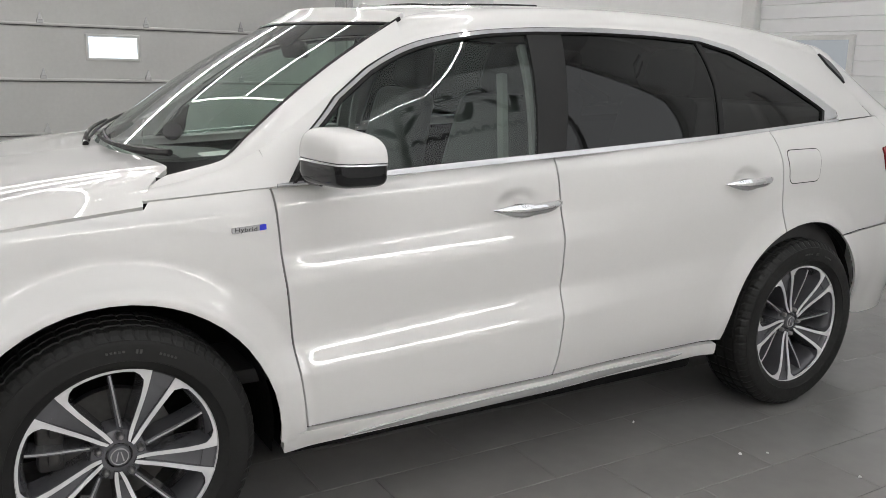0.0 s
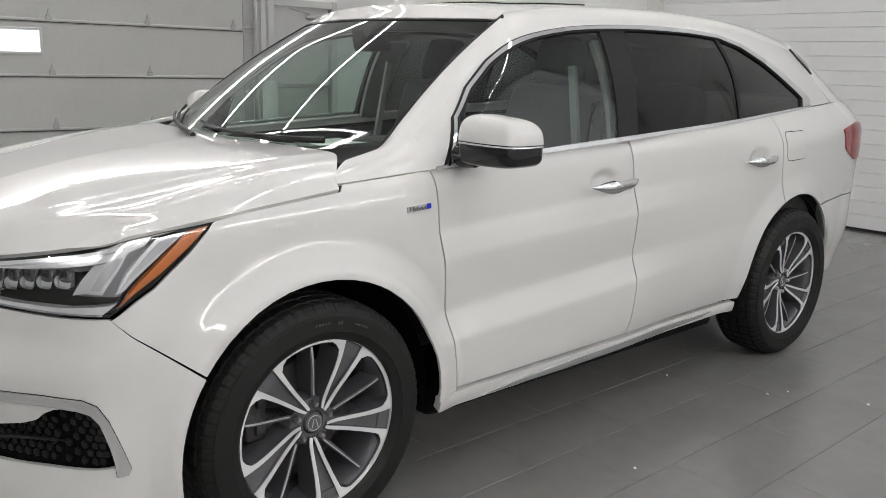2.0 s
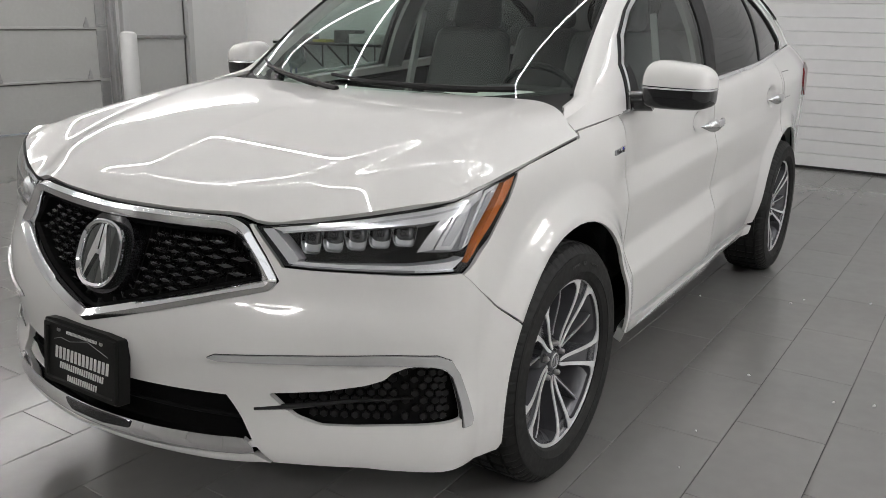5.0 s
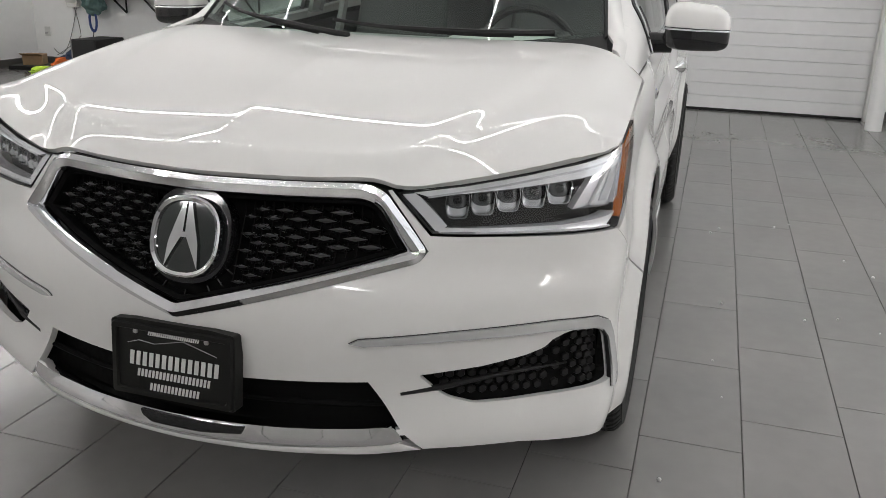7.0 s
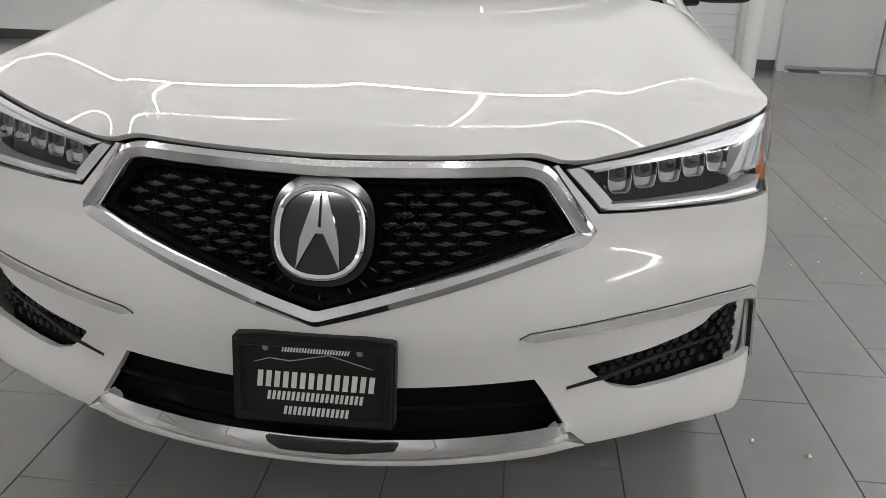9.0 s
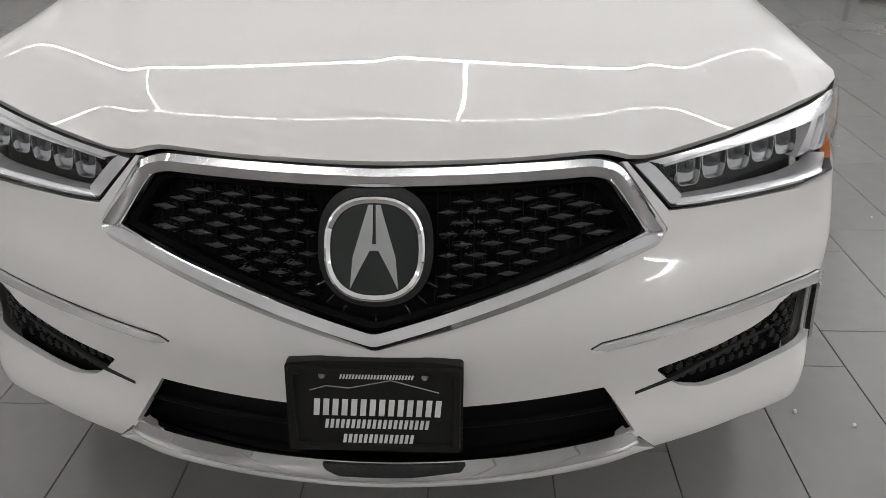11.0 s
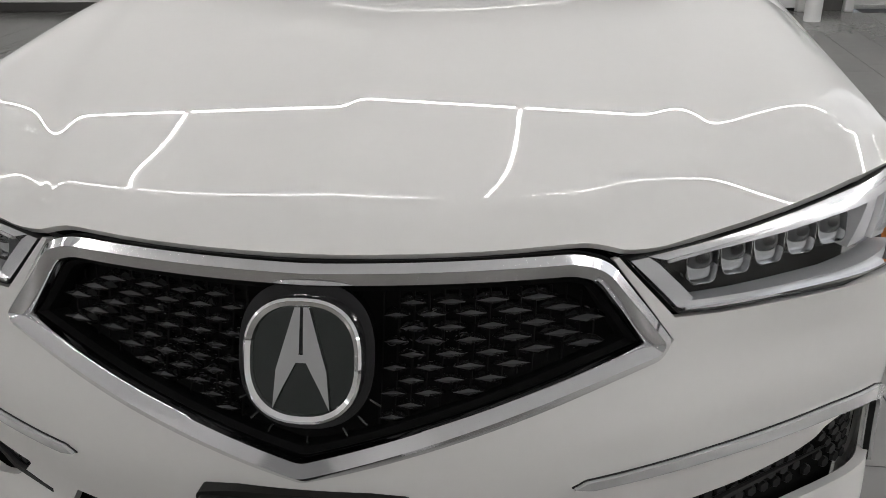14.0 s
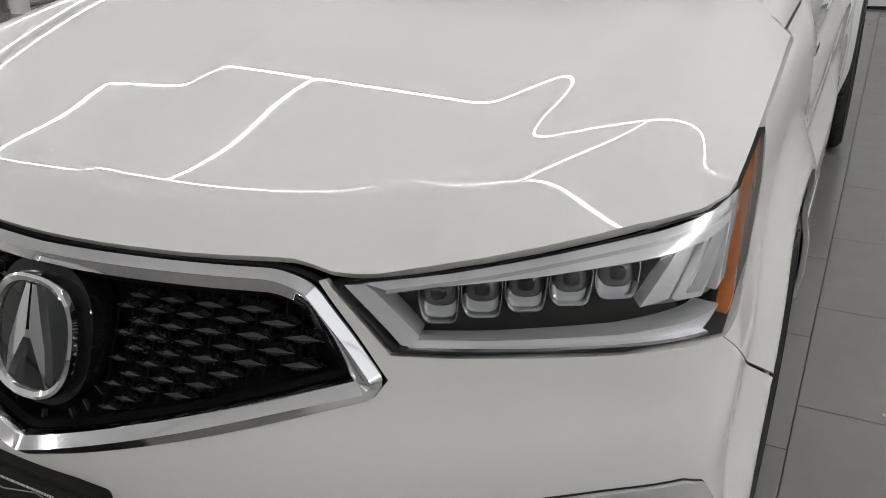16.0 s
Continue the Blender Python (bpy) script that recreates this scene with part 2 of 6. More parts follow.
def lathe(profile, segs=48, axis="y", a0=0.0, a1=360.0):
    """Turns a profile of (radius, height along the axis) round the axis."""
    closed = abs(a1 - a0) > 359.9
    n = segs if closed else segs + 1
    v, f = [], []
    for i in range(n):
        a = radians(a0 + (a1 - a0) * i / segs)
        for r, h in profile:
            p = (r * math.cos(a), h, r * math.sin(a)) if axis == "y" else (r * math.cos(a), r * math.sin(a), h)
            v.append(p)
    m = len(profile)
    for i in range(segs):
        j = (i + 1) % n
        for k in range(m - 1):
            q = (i * m + k, i * m + k + 1, j * m + k + 1, j * m + k)
            f.append(q if axis == "y" else tuple(reversed(q)))
    return np.array(v), f, None


def tube(points, radius, sides=8, closed=False):
    """A round bar along a line of points."""
    pts = [Vector(p) for p in points]
    n = len(pts)
    v, f = [], []
    up = Vector((0.13, 0.21, 0.97))
    for i, p in enumerate(pts):
        a = pts[(i - 1) % n] if closed or i else p
        b = pts[(i + 1) % n] if closed or i < n - 1 else p
        d = (b - a).normalized()
        if abs(d.dot(up)) > 0.97:
            up = Vector((1, 0.1, 0))
        s = d.cross(up).normalized()
        t = s.cross(d)
        rr = radius[i] if isinstance(radius, (list, tuple)) else radius
        for k in range(sides):
            c = 2 * math.pi * k / sides
            v.append(p + rr * (math.cos(c) * s + math.sin(c) * t))
    for i in range(n if closed else n - 1):
        j = (i + 1) % n
        for k in range(sides):
            l = (k + 1) % sides
            f.append((i * sides + k, i * sides + l, j * sides + l, j * sides + k))
    if not closed:
        f.append(tuple(reversed(range(sides))))
        f.append(tuple(range((n - 1) * sides, n * sides)))
    return [tuple(x) for x in v], f, None


def spline(*pts):
    """A smooth function through (x, y) pairs: a natural cubic, straight beyond its ends."""
    p = np.array(sorted(pts), float)
    x, y = p[:, 0], p[:, 1]
    n = len(x)
    h = np.diff(x)
    a = np.zeros((n, n))
    r = np.zeros(n)
    a[0, 0] = a[-1, -1] = 1
    for i in range(1, n - 1):
        a[i, i - 1:i + 2] = h[i - 1], 2 * (h[i - 1] + h[i]), h[i]
        r[i] = 6 * ((y[i + 1] - y[i]) / h[i] - (y[i] - y[i - 1]) / h[i - 1])
    m = np.linalg.solve(a, r)
    xs, ys, ms, hs = x.tolist(), y.tolist(), m.tolist(), h.tolist()

    def f(t):
        if t <= xs[0]:
            return ys[0] + (t - xs[0]) * ((ys[1] - ys[0]) / hs[0] - hs[0] * ms[1] / 6)
        if t >= xs[-1]:
            return ys[-1] + (t - xs[-1]) * ((ys[-1] - ys[-2]) / hs[-1] + hs[-1] * ms[-2] / 6)
        i = 0
        while t > xs[i + 1]:
            i += 1
        b = (t - xs[i]) / hs[i]
        c = 1 - b
        return c * ys[i] + b * ys[i + 1] + ((c ** 3 - c) * ms[i] + (b ** 3 - b) * ms[i + 1]) * hs[i] ** 2 / 6
    return f


def smooth(a, b, x):
    t = min(max((x - a) / (b - a), 0), 1)
    return t * t * (3 - 2 * t)


def round_corners(poly, r, n=5):
    """A closed outline with each corner turned into an arc; a vertex may carry a radius of its own."""
    out = []
    k = len(poly)
    for i in range(k):
        p0, p1, p2 = (np.array(poly[j % k][:2], float) for j in (i - 1, i, i + 1))
        rr = poly[i][2] if len(poly[i]) > 2 else r
        a, b = p0 - p1, p2 - p1
        la, lb = np.linalg.norm(a), np.linalg.norm(b)
        rr = min(rr, la * 0.45, lb * 0.45)
        if rr < 1e-4 or np.dot(a, b) / (la * lb) < -0.995:
            out += [tuple(p1)] * (1 if rr < 1e-4 or n == 1 else 1)
            continue
        s, e = p1 + a / la * rr, p1 + b / lb * rr
        for q in range(n + 1):
            t = q / n
            out.append(tuple((1 - t) ** 2 * s + 2 * t * (1 - t) * p1 + t * t * e))
    return out


def dense(poly, step):
    out = []
    for i, p in enumerate(poly):
        q = poly[(i + 1) % len(poly)]
        d = math.dist(p[:2], q[:2])
        n = max(1, int(math.ceil(d / step)))
        out += [(p[0] + (q[0] - p[0]) * k / n, p[1] + (q[1] - p[1]) * k / n) for k in range(n)]
    return out


def area(poly):
    return 0.5 * sum(p[0] * q[1] - q[0] * p[1] for p, q in zip(poly, poly[1:] + poly[:1]))


def shrink(poly, d):
    """The outline moved inward by d, with mitred corners."""
    s = 1 if area([p[:2] for p in poly]) > 0 else -1
    k, out = len(poly), []
    for i in range(k):
        p0, p1, p2 = (np.array(poly[j % k][:2], float) for j in (i - 1, i, i + 1))
        a, b = p1 - p0, p2 - p1
        la, lb = np.linalg.norm(a), np.linalg.norm(b)
        if la < 1e-9 or lb < 1e-9:
            out.append(tuple(p1))
            continue
        na, nb = np.array([-a[1], a[0]]) / la * s, np.array([-b[1], b[0]]) / lb * s
        m = na + nb
        q = max(np.dot(m, m) / 2, 0.25)
        out.append((*(p1 + m / q * d), *poly[i][2:]))
    return out


def inside(poly, x, y):
    c = False
    for (x0, y0), (x1, y1) in zip(poly, poly[1:] + poly[:1]):
        if (y0 > y) != (y1 > y) and x < x0 + (y - y0) * (x1 - x0) / (y1 - y0):
            c = not c
    return c


def inside_all(poly, pts):
    """The same test for an array of points at once."""
    c = np.zeros(len(pts), bool)
    X, Y = pts[:, 0], pts[:, 1]
    for (x0, y0), (x1, y1) in zip(poly, poly[1:] + poly[:1]):
        if y0 != y1:
            c ^= ((y0 > Y) != (y1 > Y)) & (X < x0 + (Y - y0) * (x1 - x0) / (y1 - y0))
    return c


def facing(f, a, b, e=1e-3):
    """The place and the unit normal of the surface f at (a, b)."""
    p = np.array(f(a, b))
    da = np.array(f(a + e, b)) - np.array(f(a - e, b))
    db = np.array(f(a, b + e)) - np.array(f(a, b - e))
    n = np.cross(da, db)
    return p, n / (np.linalg.norm(n) + 1e-12)


from mathutils.geometry import delaunay_2d_cdt


def panel(f, outer, holes=(), step=0.03, off=0.0, depth=0.012, flip=False, edge=0.0):
    """A curved sheet: the outline, less its holes, laid on the surface f(a, b), with a folded edge of that depth."""
    loops = [dense([p[:2] for p in l], step) for l in (outer, *holes)]
    pts, edges, k = [], [], 0
    for l in loops:
        pts += l
        edges += [(k + i, k + (i + 1) % len(l)) for i in range(len(l))]
        k += len(l)
    xs, ys = [p[0] for p in loops[0]], [p[1] for p in loops[0]]
    bp = np.array(pts)
    nx, ny = int((max(xs) - min(xs)) / step) + 1, int((max(ys) - min(ys)) / step) + 1
    gx, gy = np.meshgrid(min(xs) + (np.arange(nx + 1) + 0.37) * step, min(ys) + (np.arange(ny + 1) + 0.41) * step, indexing="ij")
    grid = np.stack([gx.ravel(), gy.ravel()], 1)
    ok = inside_all(loops[0], grid)
    for h in loops[1:]:
        ok &= ~inside_all(h, grid)
    grid = grid[ok]
    if len(grid):
        gap = np.full(len(grid), 9.0)
        for q in bp:
            gap = np.minimum(gap, (grid[:, 0] - q[0]) ** 2 + (grid[:, 1] - q[1]) ** 2)
        pts += [tuple(q) for q in grid[gap > (0.55 * step) ** 2].tolist()]
    vo, _, fo, *_ = delaunay_2d_cdt([Vector(p) for p in pts], edges, [], 1, 1e-7)
    flat = np.array([tuple(p) for p in vo])
    mid = np.array([flat[list(t)].mean(0) for t in fo])
    ok = inside_all(loops[0], mid)
    for h in loops[1:]:
        ok &= ~inside_all(h, mid)
    fo = [tuple(t) for t, k in zip(fo, ok.tolist()) if k]
    P, N = [], []
    for p in vo:
        a, n = facing(f, p[0], p[1])
        n = -n if flip else n
        P.append(a + n * off)
        N.append(n)
    P, N = np.array(P), np.array(N)
    faces = []
    for t in fo:
        g = np.cross(P[t[1]] - P[t[0]], P[t[2]] - P[t[0]])
        faces.append(t if np.dot(g, N[t[0]]) >= 0 else t[::-1])
    if depth:
        seen = {}
        for t in faces:
            for i in range(len(t)):
                seen.setdefault(tuple(sorted((t[i], t[(i + 1) % len(t)]))), []).append((t[i], t[(i + 1) % len(t)]))
        rim = [v[0] for v in seen.values() if len(v) == 1]
        V, M = list(P), list(N)
        for a, b in rim:
            side = np.cross(P[b] - P[a], (N[a] + N[b]) / 2)
            side /= np.linalg.norm(side) + 1e-12
            q = len(V)
            V += [P[a], P[b], P[b] - N[b] * depth, P[a] - N[a] * depth]
            M += [side] * 4
            faces.append((q, q + 3, q + 2, q + 1))
        P, N = np.array(V), np.array(M)
    return P, faces, N


def band(f, loops, flip=False, closed=True):
    """A moulding: outlines (of equal count) as (outline, height above f), joined one to the next."""
    V, F = [], []
    n = len(loops[0][0])
    for l, h in loops:
        for p in l:
            a, m = facing(f, p[0], p[1])
            V.append(a + (-m if flip else m) * h)
    for k in range(len(loops) - 1):
        for i in range(n if closed else n - 1):
            j = (i + 1) % n
            q = (k * n + i, k * n + j, (k + 1) * n + j, (k + 1) * n + i)
            F.append(q[::-1] if flip else q)
    V = np.array(V)
    return V, F, None


def ring_loops(poly, widths, r, step):
    """The outline and its shrunken copies, with the same count of points each."""
    base = round_corners(poly, r)
    counts = [max(1, int(math.ceil(math.dist(p, q) / step))) for p, q in zip(base, base[1:] + base[:1])]
    res = []
    for w in widths:
        c = round_corners(shrink(poly, w), r)
        o = []
        for (p, q), n in zip(zip(c, c[1:] + c[:1]), counts):
            o += [(p[0] + (q[0] - p[0]) * k / n, p[1] + (q[1] - p[1]) * k / n) for k in range(n)]
        res.append(o)
    return res


def on_surface(geo, f, a, b, off=0.0, flip=False, spin=0.0, scale=1.0):
    """Sets a small shape (x along a, y along b, z outward) on the surface f at (a, b)."""
    p, n = facing(f, a, b)
    n = -n if flip else n
    da = np.array(f(a + 1e-3, b)) - np.array(f(a - 1e-3, b))
    da = da - n * np.dot(da, n)
    da /= np.linalg.norm(da)
    db = np.cross(n, da)
    if flip:
        db = -db
    c, s = math.cos(spin), math.sin(spin)
    ex, ey = da * c + db * s, db * c - da * s
    v = np.asarray(geo[0]) * scale
    V = p + n * off + v[:, :1] * ex + v[:, 1:2] * ey + v[:, 2:3] * n
    return V, geo[1] if not flip else [tuple(reversed(x)) for x in geo[1]], None

# ---- the car's surfaces: x forward from the front axle, y to its left, z up ----
TYRE_R, HUB_Y, BASE = 0.376, 0.895, 2.82
X_CORNER, X_TAIL = 0.52, -3.5
half_width = spline((0.75, 0.908), (0.5, 0.914), (0.2, 0.915), (-0.5, 0.916), (-1.5, 0.918), (-2.4, 0.919), (-2.9, 0.912), (-3.3, 0.882), (-3.6, 0.84))
belly = spline((-0.95, -0.075), (-0.82, -0.040), (-0.74, -0.018), (-0.66, -0.010), (-0.58, -0.008), (-0.48, -0.006), (-0.38, -0.002),
               (-0.26, 0.0), (-0.17, -0.001), (-0.10, -0.005), (-0.06, -0.011), (-0.03, -0.022), (-0.012, -0.034), (0.0, -0.046), (0.03, -0.085))


def crease_slope(h):
    """How steeply the doors fall outward at height h under the belt: the crease above the sill, the one under the handles."""
    t = smooth(-0.580, -0.552, h) * smooth(-0.455, -0.483, h) * (0.445 - 30 * (h + 0.5175) ** 2 - 0.4 * (h + 0.5175))
    t += smooth(-0.305, -0.275, h) * smooth(-0.185, -0.215, h) * (0.305 + 0.8 * (h + 0.246))
    t -= 0.085 * smooth(-0.475, -0.43, h) * smooth(-0.29, -0.33, h)
    return t - 0.05 * smooth(-0.20, -0.16, h) * smooth(-0.02, -0.05, h)


LEDGE_H = np.linspace(-0.8, 0.0, 801)
LEDGE_Y = 0.022 - np.cumsum([crease_slope(h) for h in LEDGE_H]) * 0.001


def ledge(h):
    return float(np.interp(h, LEDGE_H, LEDGE_Y))


nose_x = spline((0.20, 0.90), (0.28, 0.965), (0.34, 0.985), (0.42, 0.972), (0.52, 0.980), (0.60, 0.985), (0.68, 0.962), (0.76, 0.918), (0.82, 0.888), (0.90, 0.866), (1.0, 0.80))
nose_k = spline((0.2, 0.38), (0.4, 0.405), (0.6, 0.42), (0.7, 0.385), (0.8, 0.345), (0.9, 0.32), (1.0, 0.31))


def belt(x):
    return 1.068 - 0.0565 * x


def dent(x, z):
    """The shallow bowls behind the door handles."""
    d = 0.0
    for hx, hz in ((-1.31, 0.995), (-2.42, 1.03)):
        q = ((x - hx) / 0.075) ** 2 + ((z - hz) / 0.040) ** 2
        if q < 6:
            d -= 0.022 * math.exp(-q * q)
    return d


def side_y(x, z):
    h = z - belt(x)
    y = half_width(x) + belly(h)
    if h < 0.0:
        y += ledge(h) * smooth(-0.30, -0.58, x) * (0.25 + 0.75 * smooth(-1.85, -1.42, x)) * smooth(-2.62, -2.2, x)
    y -= 0.085 * smooth(-2.0, -3.2, x) * smooth(-0.16, 0.02, h)
    y += 0.018 * smooth(0.90, 0.72, z) * smooth(0.10, 0.45, x)
    for cx in (0.0, -BASE):
        d = math.hypot(x - cx, z - TYRE_R)
        y += (0.034 if cx == 0 else 0.020) * smooth(0.565, 0.452, d) + 0.005 * smooth(0.485, 0.455, d)
    return y + dent(x, z)


def nose(y, z):
    x = nose_x(z) - nose_k(z) * y * y
    # a crease along the lamp's lower edge and a soft scoop under it
    return x - 0.010 * math.exp(-((z - 0.73) / 0.05) ** 2) * smooth(0.25, 0.6, y)


def S(u, z):
    """The body round: u is y over the nose, 0.8 to 1 round the corner, then 1.52 - x along the side and on to the tail's middle."""
    if u < 0:
        x, y, w = S(-u, z)
        return x, -y, w
    if u <= 0.8:
        return nose(u, z), u, z
    if u < 1.0:
        t = (u - 0.8) / 0.2
        ax, ay = nose(0.8, z), 0.8
        slope = -2 * nose_k(z) * 0.8
        bx, by = X_CORNER, side_y(X_CORNER, z)
        cy = by + 0.004
        cx = ax + slope * (cy - ay)
        w = 1 + 0.9 * smooth(0.80, 0.66, z)      # the bumper's corner is fuller than the wing's
        ka, kc, kb = (1 - t) ** 2, 2 * t * (1 - t) * w, t * t
        k = ka + kc + kb
        return (ka * ax + kc * cx + kb * bx) / k, (ka * ay + kc * cy + kb * by) / k, z
    x = 1.52 - u
    if x >= X_TAIL:
        return x, side_y(x, z), z
    th = (X_TAIL - x) / 1.0 * math.pi / 2
    if th > math.pi / 2:
        x, y, w = S(2 * (1.52 - X_TAIL + 1.0) - u, z)
        return x, -y, w
    y0 = side_y(X_TAIL, z)
    return X_TAIL - 0.47 * math.sin(th) ** 1.0, y0 * max(math.cos(th), 0) ** 0.42, z


def along(x):
    return 1.52 - x


top_y = spline((-0.1, 0.785), (-0.3, 0.765), (-0.46, 0.735), (-0.7, 0.685), (-0.96, 0.648), (-1.25, 0.652), (-1.6, 0.660), (-2.2, 0.650), (-2.8, 0.612), (-3.5, 0.525))
top_z = spline((-0.1, 1.108), (-0.3, 1.165), (-0.46, 1.240), (-0.7, 1.405), (-0.96, 1.565), (-1.2, 1.622), (-1.6, 1.652), (-2.2, 1.660), (-2.8, 1.630), (-3.2, 1.585), (-3.6, 1.52))
roof_z = spline((-0.8, 1.590), (-0.9, 1.624), (-1.0, 1.646), (-1.2, 1.670), (-1.5, 1.688), (-2.0, 1.700), (-2.6, 1.690), (-3.1, 1.650), (-3.5, 1.590))
CANT = 0.09


def roof(x, y):
    ye = top_y(x) - CANT
    z1 = top_z(x) + 0.010
    return x, y, roof_z(x) - (roof_z(x) - z1) * abs(y / ye) ** 2.2


def U(u, q):
    """The side of the cabin: q 0 at the belt, 1 under the roof's edge, 2 on the roof."""
    x = 1.52 - u
    y0, z0 = side_y(x, belt(x)), belt(x)
    y1, z1 = top_y(x), top_z(x)
    ln = math.hypot(y1 - y0, z1 - z0)
    c = min(0.055 / max(ln, 0.02), 0.4)
    ya, za = y1 + (y0 - y1) * c, z1 + (z0 - z1) * c
    if q <= 1:
        bow = 0.028 * math.sin(math.pi * min(max(q, 0), 1)) * min(ln / 0.4, 1)
        ny, nz = (z1 - z0) / ln, (y0 - y1) / ln
        return x, y0 + (ya - y0) * q + ny * bow, z0 + (za - z0) * q + nz * bow
    t = q - 1
    _, yb, zb = roof(x, y1 - CANT)
    yk, zk = y1, z1 + 0.004
    return (x, (1 - t) ** 2 * ya + 2 * t * (1 - t) * yk + t * t * yb, (1 - t) ** 2 * za + 2 * t * (1 - t) * zk + t * t * zb)


def uq(x, z):
    """Cabin-side coordinates of a place given by x and its height."""
    y0, z0, y1, z1 = side_y(x, belt(x)), belt(x), top_y(x), top_z(x)
    c = min(0.055 / max(math.hypot(y1 - y0, z1 - z0), 0.02), 0.4)
    return along(x), (z - z0) / (z1 + (z0 - z1) * c - z0)


def shield(a, b):
    """The windscreen: a across from -1 to 1, b from the cowl (0) to the roof (1)."""
    yb, yt = 0.735, 0.622
    bx, bz = -0.10 - 0.17 * a * a - 0.09 * a ** 4, 1.112 + 0.034 * a * a + 0.017 * a ** 4
    tx, tz = -0.885 - 0.10 * a * a, 1.624 - 0.030 * a * a
    x, y, z = bx + (tx - bx) * b, a * (yb + (yt - yb) * b), bz + (tz - bz) * b
    k = 0.026 * math.sin(math.pi * min(max(b, 0), 1)) * (1 - 0.1 * a * a)
    return x + 0.5 * k, y, z + 0.85 * k


lamp_top = spline((0.40, 0.902), (0.452, 0.900), (0.6, 0.918), (0.72, 0.941), (0.8, 0.958), (0.9, 0.978), (1.0, 0.992), (1.10, 1.003), (1.22, 1.016), (1.4, 1.035), (1.62, 1.057))
grille_top = spline((0.0, 0.906), (0.2, 0.909), (0.41, 0.915))
hood_c = spline((1.05, 0.895), (0.95, 0.926), (0.86, 0.951), (0.78, 0.9735), (0.70, 0.9985), (0.6, 1.0260), (0.45, 1.062), (0.25, 1.098), (0.0, 1.128), (-0.2, 1.147))
fold_x = spline((0.0, 0.790), (0.2, 0.780), (0.35, 0.752), (0.45, 0.708), (0.55, 0.640), (0.68, 0.530), (0.80, 0.425), (0.92, 0.32))
crease_y = spline((0.75, 0.445), (0.65, 0.484), (0.55, 0.522), (0.44, 0.560), (0.25, 0.610), (0.0, 0.650), (-0.2, 0.675))


def bend(t, w):
    """Zero before a fold, then a straight slope of one; w is the fold's radius."""
    k = t / w
    return t if k > 25 else 0.0 if k < -25 else w * math.log1p(math.exp(k))


def hood_top(x, y):
    """A ridge along the middle, a raised centre field with creased sides, and falling flanks."""
    a = abs(y)
    d = a - crease_y(x)
    z = hood_c(x)
    r = smooth(0.45, -0.12, x)
    z -= 0.034 * (1 - 0.8 * r) * (math.sqrt(y * y + 0.00006) - 0.0077)
    z -= (1 - 0.45 * r) * (0.15 * bend(d + 0.010, 0.009) - 0.235 * bend(d - 0.046, 0.014))
    return z - 0.22 * max(d - 0.10, 0) ** 2


hood_edge = []
for i in range(9):
    y = 0.05 * i
    hood_edge.append((nose(y, grille_top(y)), y, grille_top(y) + 0.003))
for i in range(20):
    u = 0.45 + (1.615 - 0.45) * i / 19
    hood_edge.append(S(u, lamp_top(u) + 0.002))
HE = np.array(hood_edge)
drop_y = [0.0, 0.15, 0.3, 0.4, 0.47, 0.55, 0.63, 0.71, 0.79]
drop_k = []
for y in drop_y:
    ex, ez = np.interp(y, HE[:, 1], HE[:, 0]), np.interp(y, HE[:, 1], HE[:, 2])
    drop_k.append((hood_top(ex, y) - ez) / bend(ex - fold_x(y), 0.020))
front_drop = spline(*zip(drop_y, drop_k))


def folded(x, y):
    a = abs(y)
    return hood_top(x, y) - front_drop(min(a, 0.80)) * bend(x - fold_x(min(a, 0.86)), 0.020)


side_x = [-0.09, 0.0, 0.1, 0.2, 0.3, 0.4, 0.5]
edge_x, edge_y, edge_z = HE[16:, 0][::-1], HE[16:, 1][::-1], HE[16:, 2][::-1]
side_k = []
for x in side_x:
    ey, ez = np.interp(x, edge_x, edge_y), np.interp(x, edge_x, edge_z)
    side_k.append((folded(x, ey) - ez) / bend(ey - 0.80, 0.030))
side_drop = spline(*zip(side_x, side_k))


def hood_raw(x, y):
    """The top, the fold along the front down to the grille and the lamps, and the round shoulders over the wings."""
    return folded(x, y) - side_drop(min(max(x, -0.12), 0.52)) * bend(abs(y) - 0.80, 0.030) * smooth(0.60, 0.48, x)


HE_D = HE[:, 2] - np.array([hood_raw(p[0], p[1]) for p in hood_edge])


def hood(x, y):
    w = np.exp(-((HE[:, 0] - x) ** 2 + (HE[:, 1] - abs(y)) ** 2) / (2 * 0.060 ** 2))
    return x, y, hood_raw(x, y) + float((w @ HE_D) / (w.sum() + 0.35))


# ---- the car ----
car = thing("suv", "pearl white mid-size SUV with chrome trim parked on tiles", "car")


def pair(name, geo, mat, parent=car, label=""):
    a = part(name, geo, mat, parent, label)
    b = part(name, mirror(geo), mat, parent, label)
    return a, b


def arc_pts(cx, r, a0, a1, n=22):
    return [(cx + r * math.cos(radians(a0 + (a1 - a0) * i / n)), TYRE_R + r * math.sin(radians(a0 + (a1 - a0) * i / n))) for i in range(n + 1)]


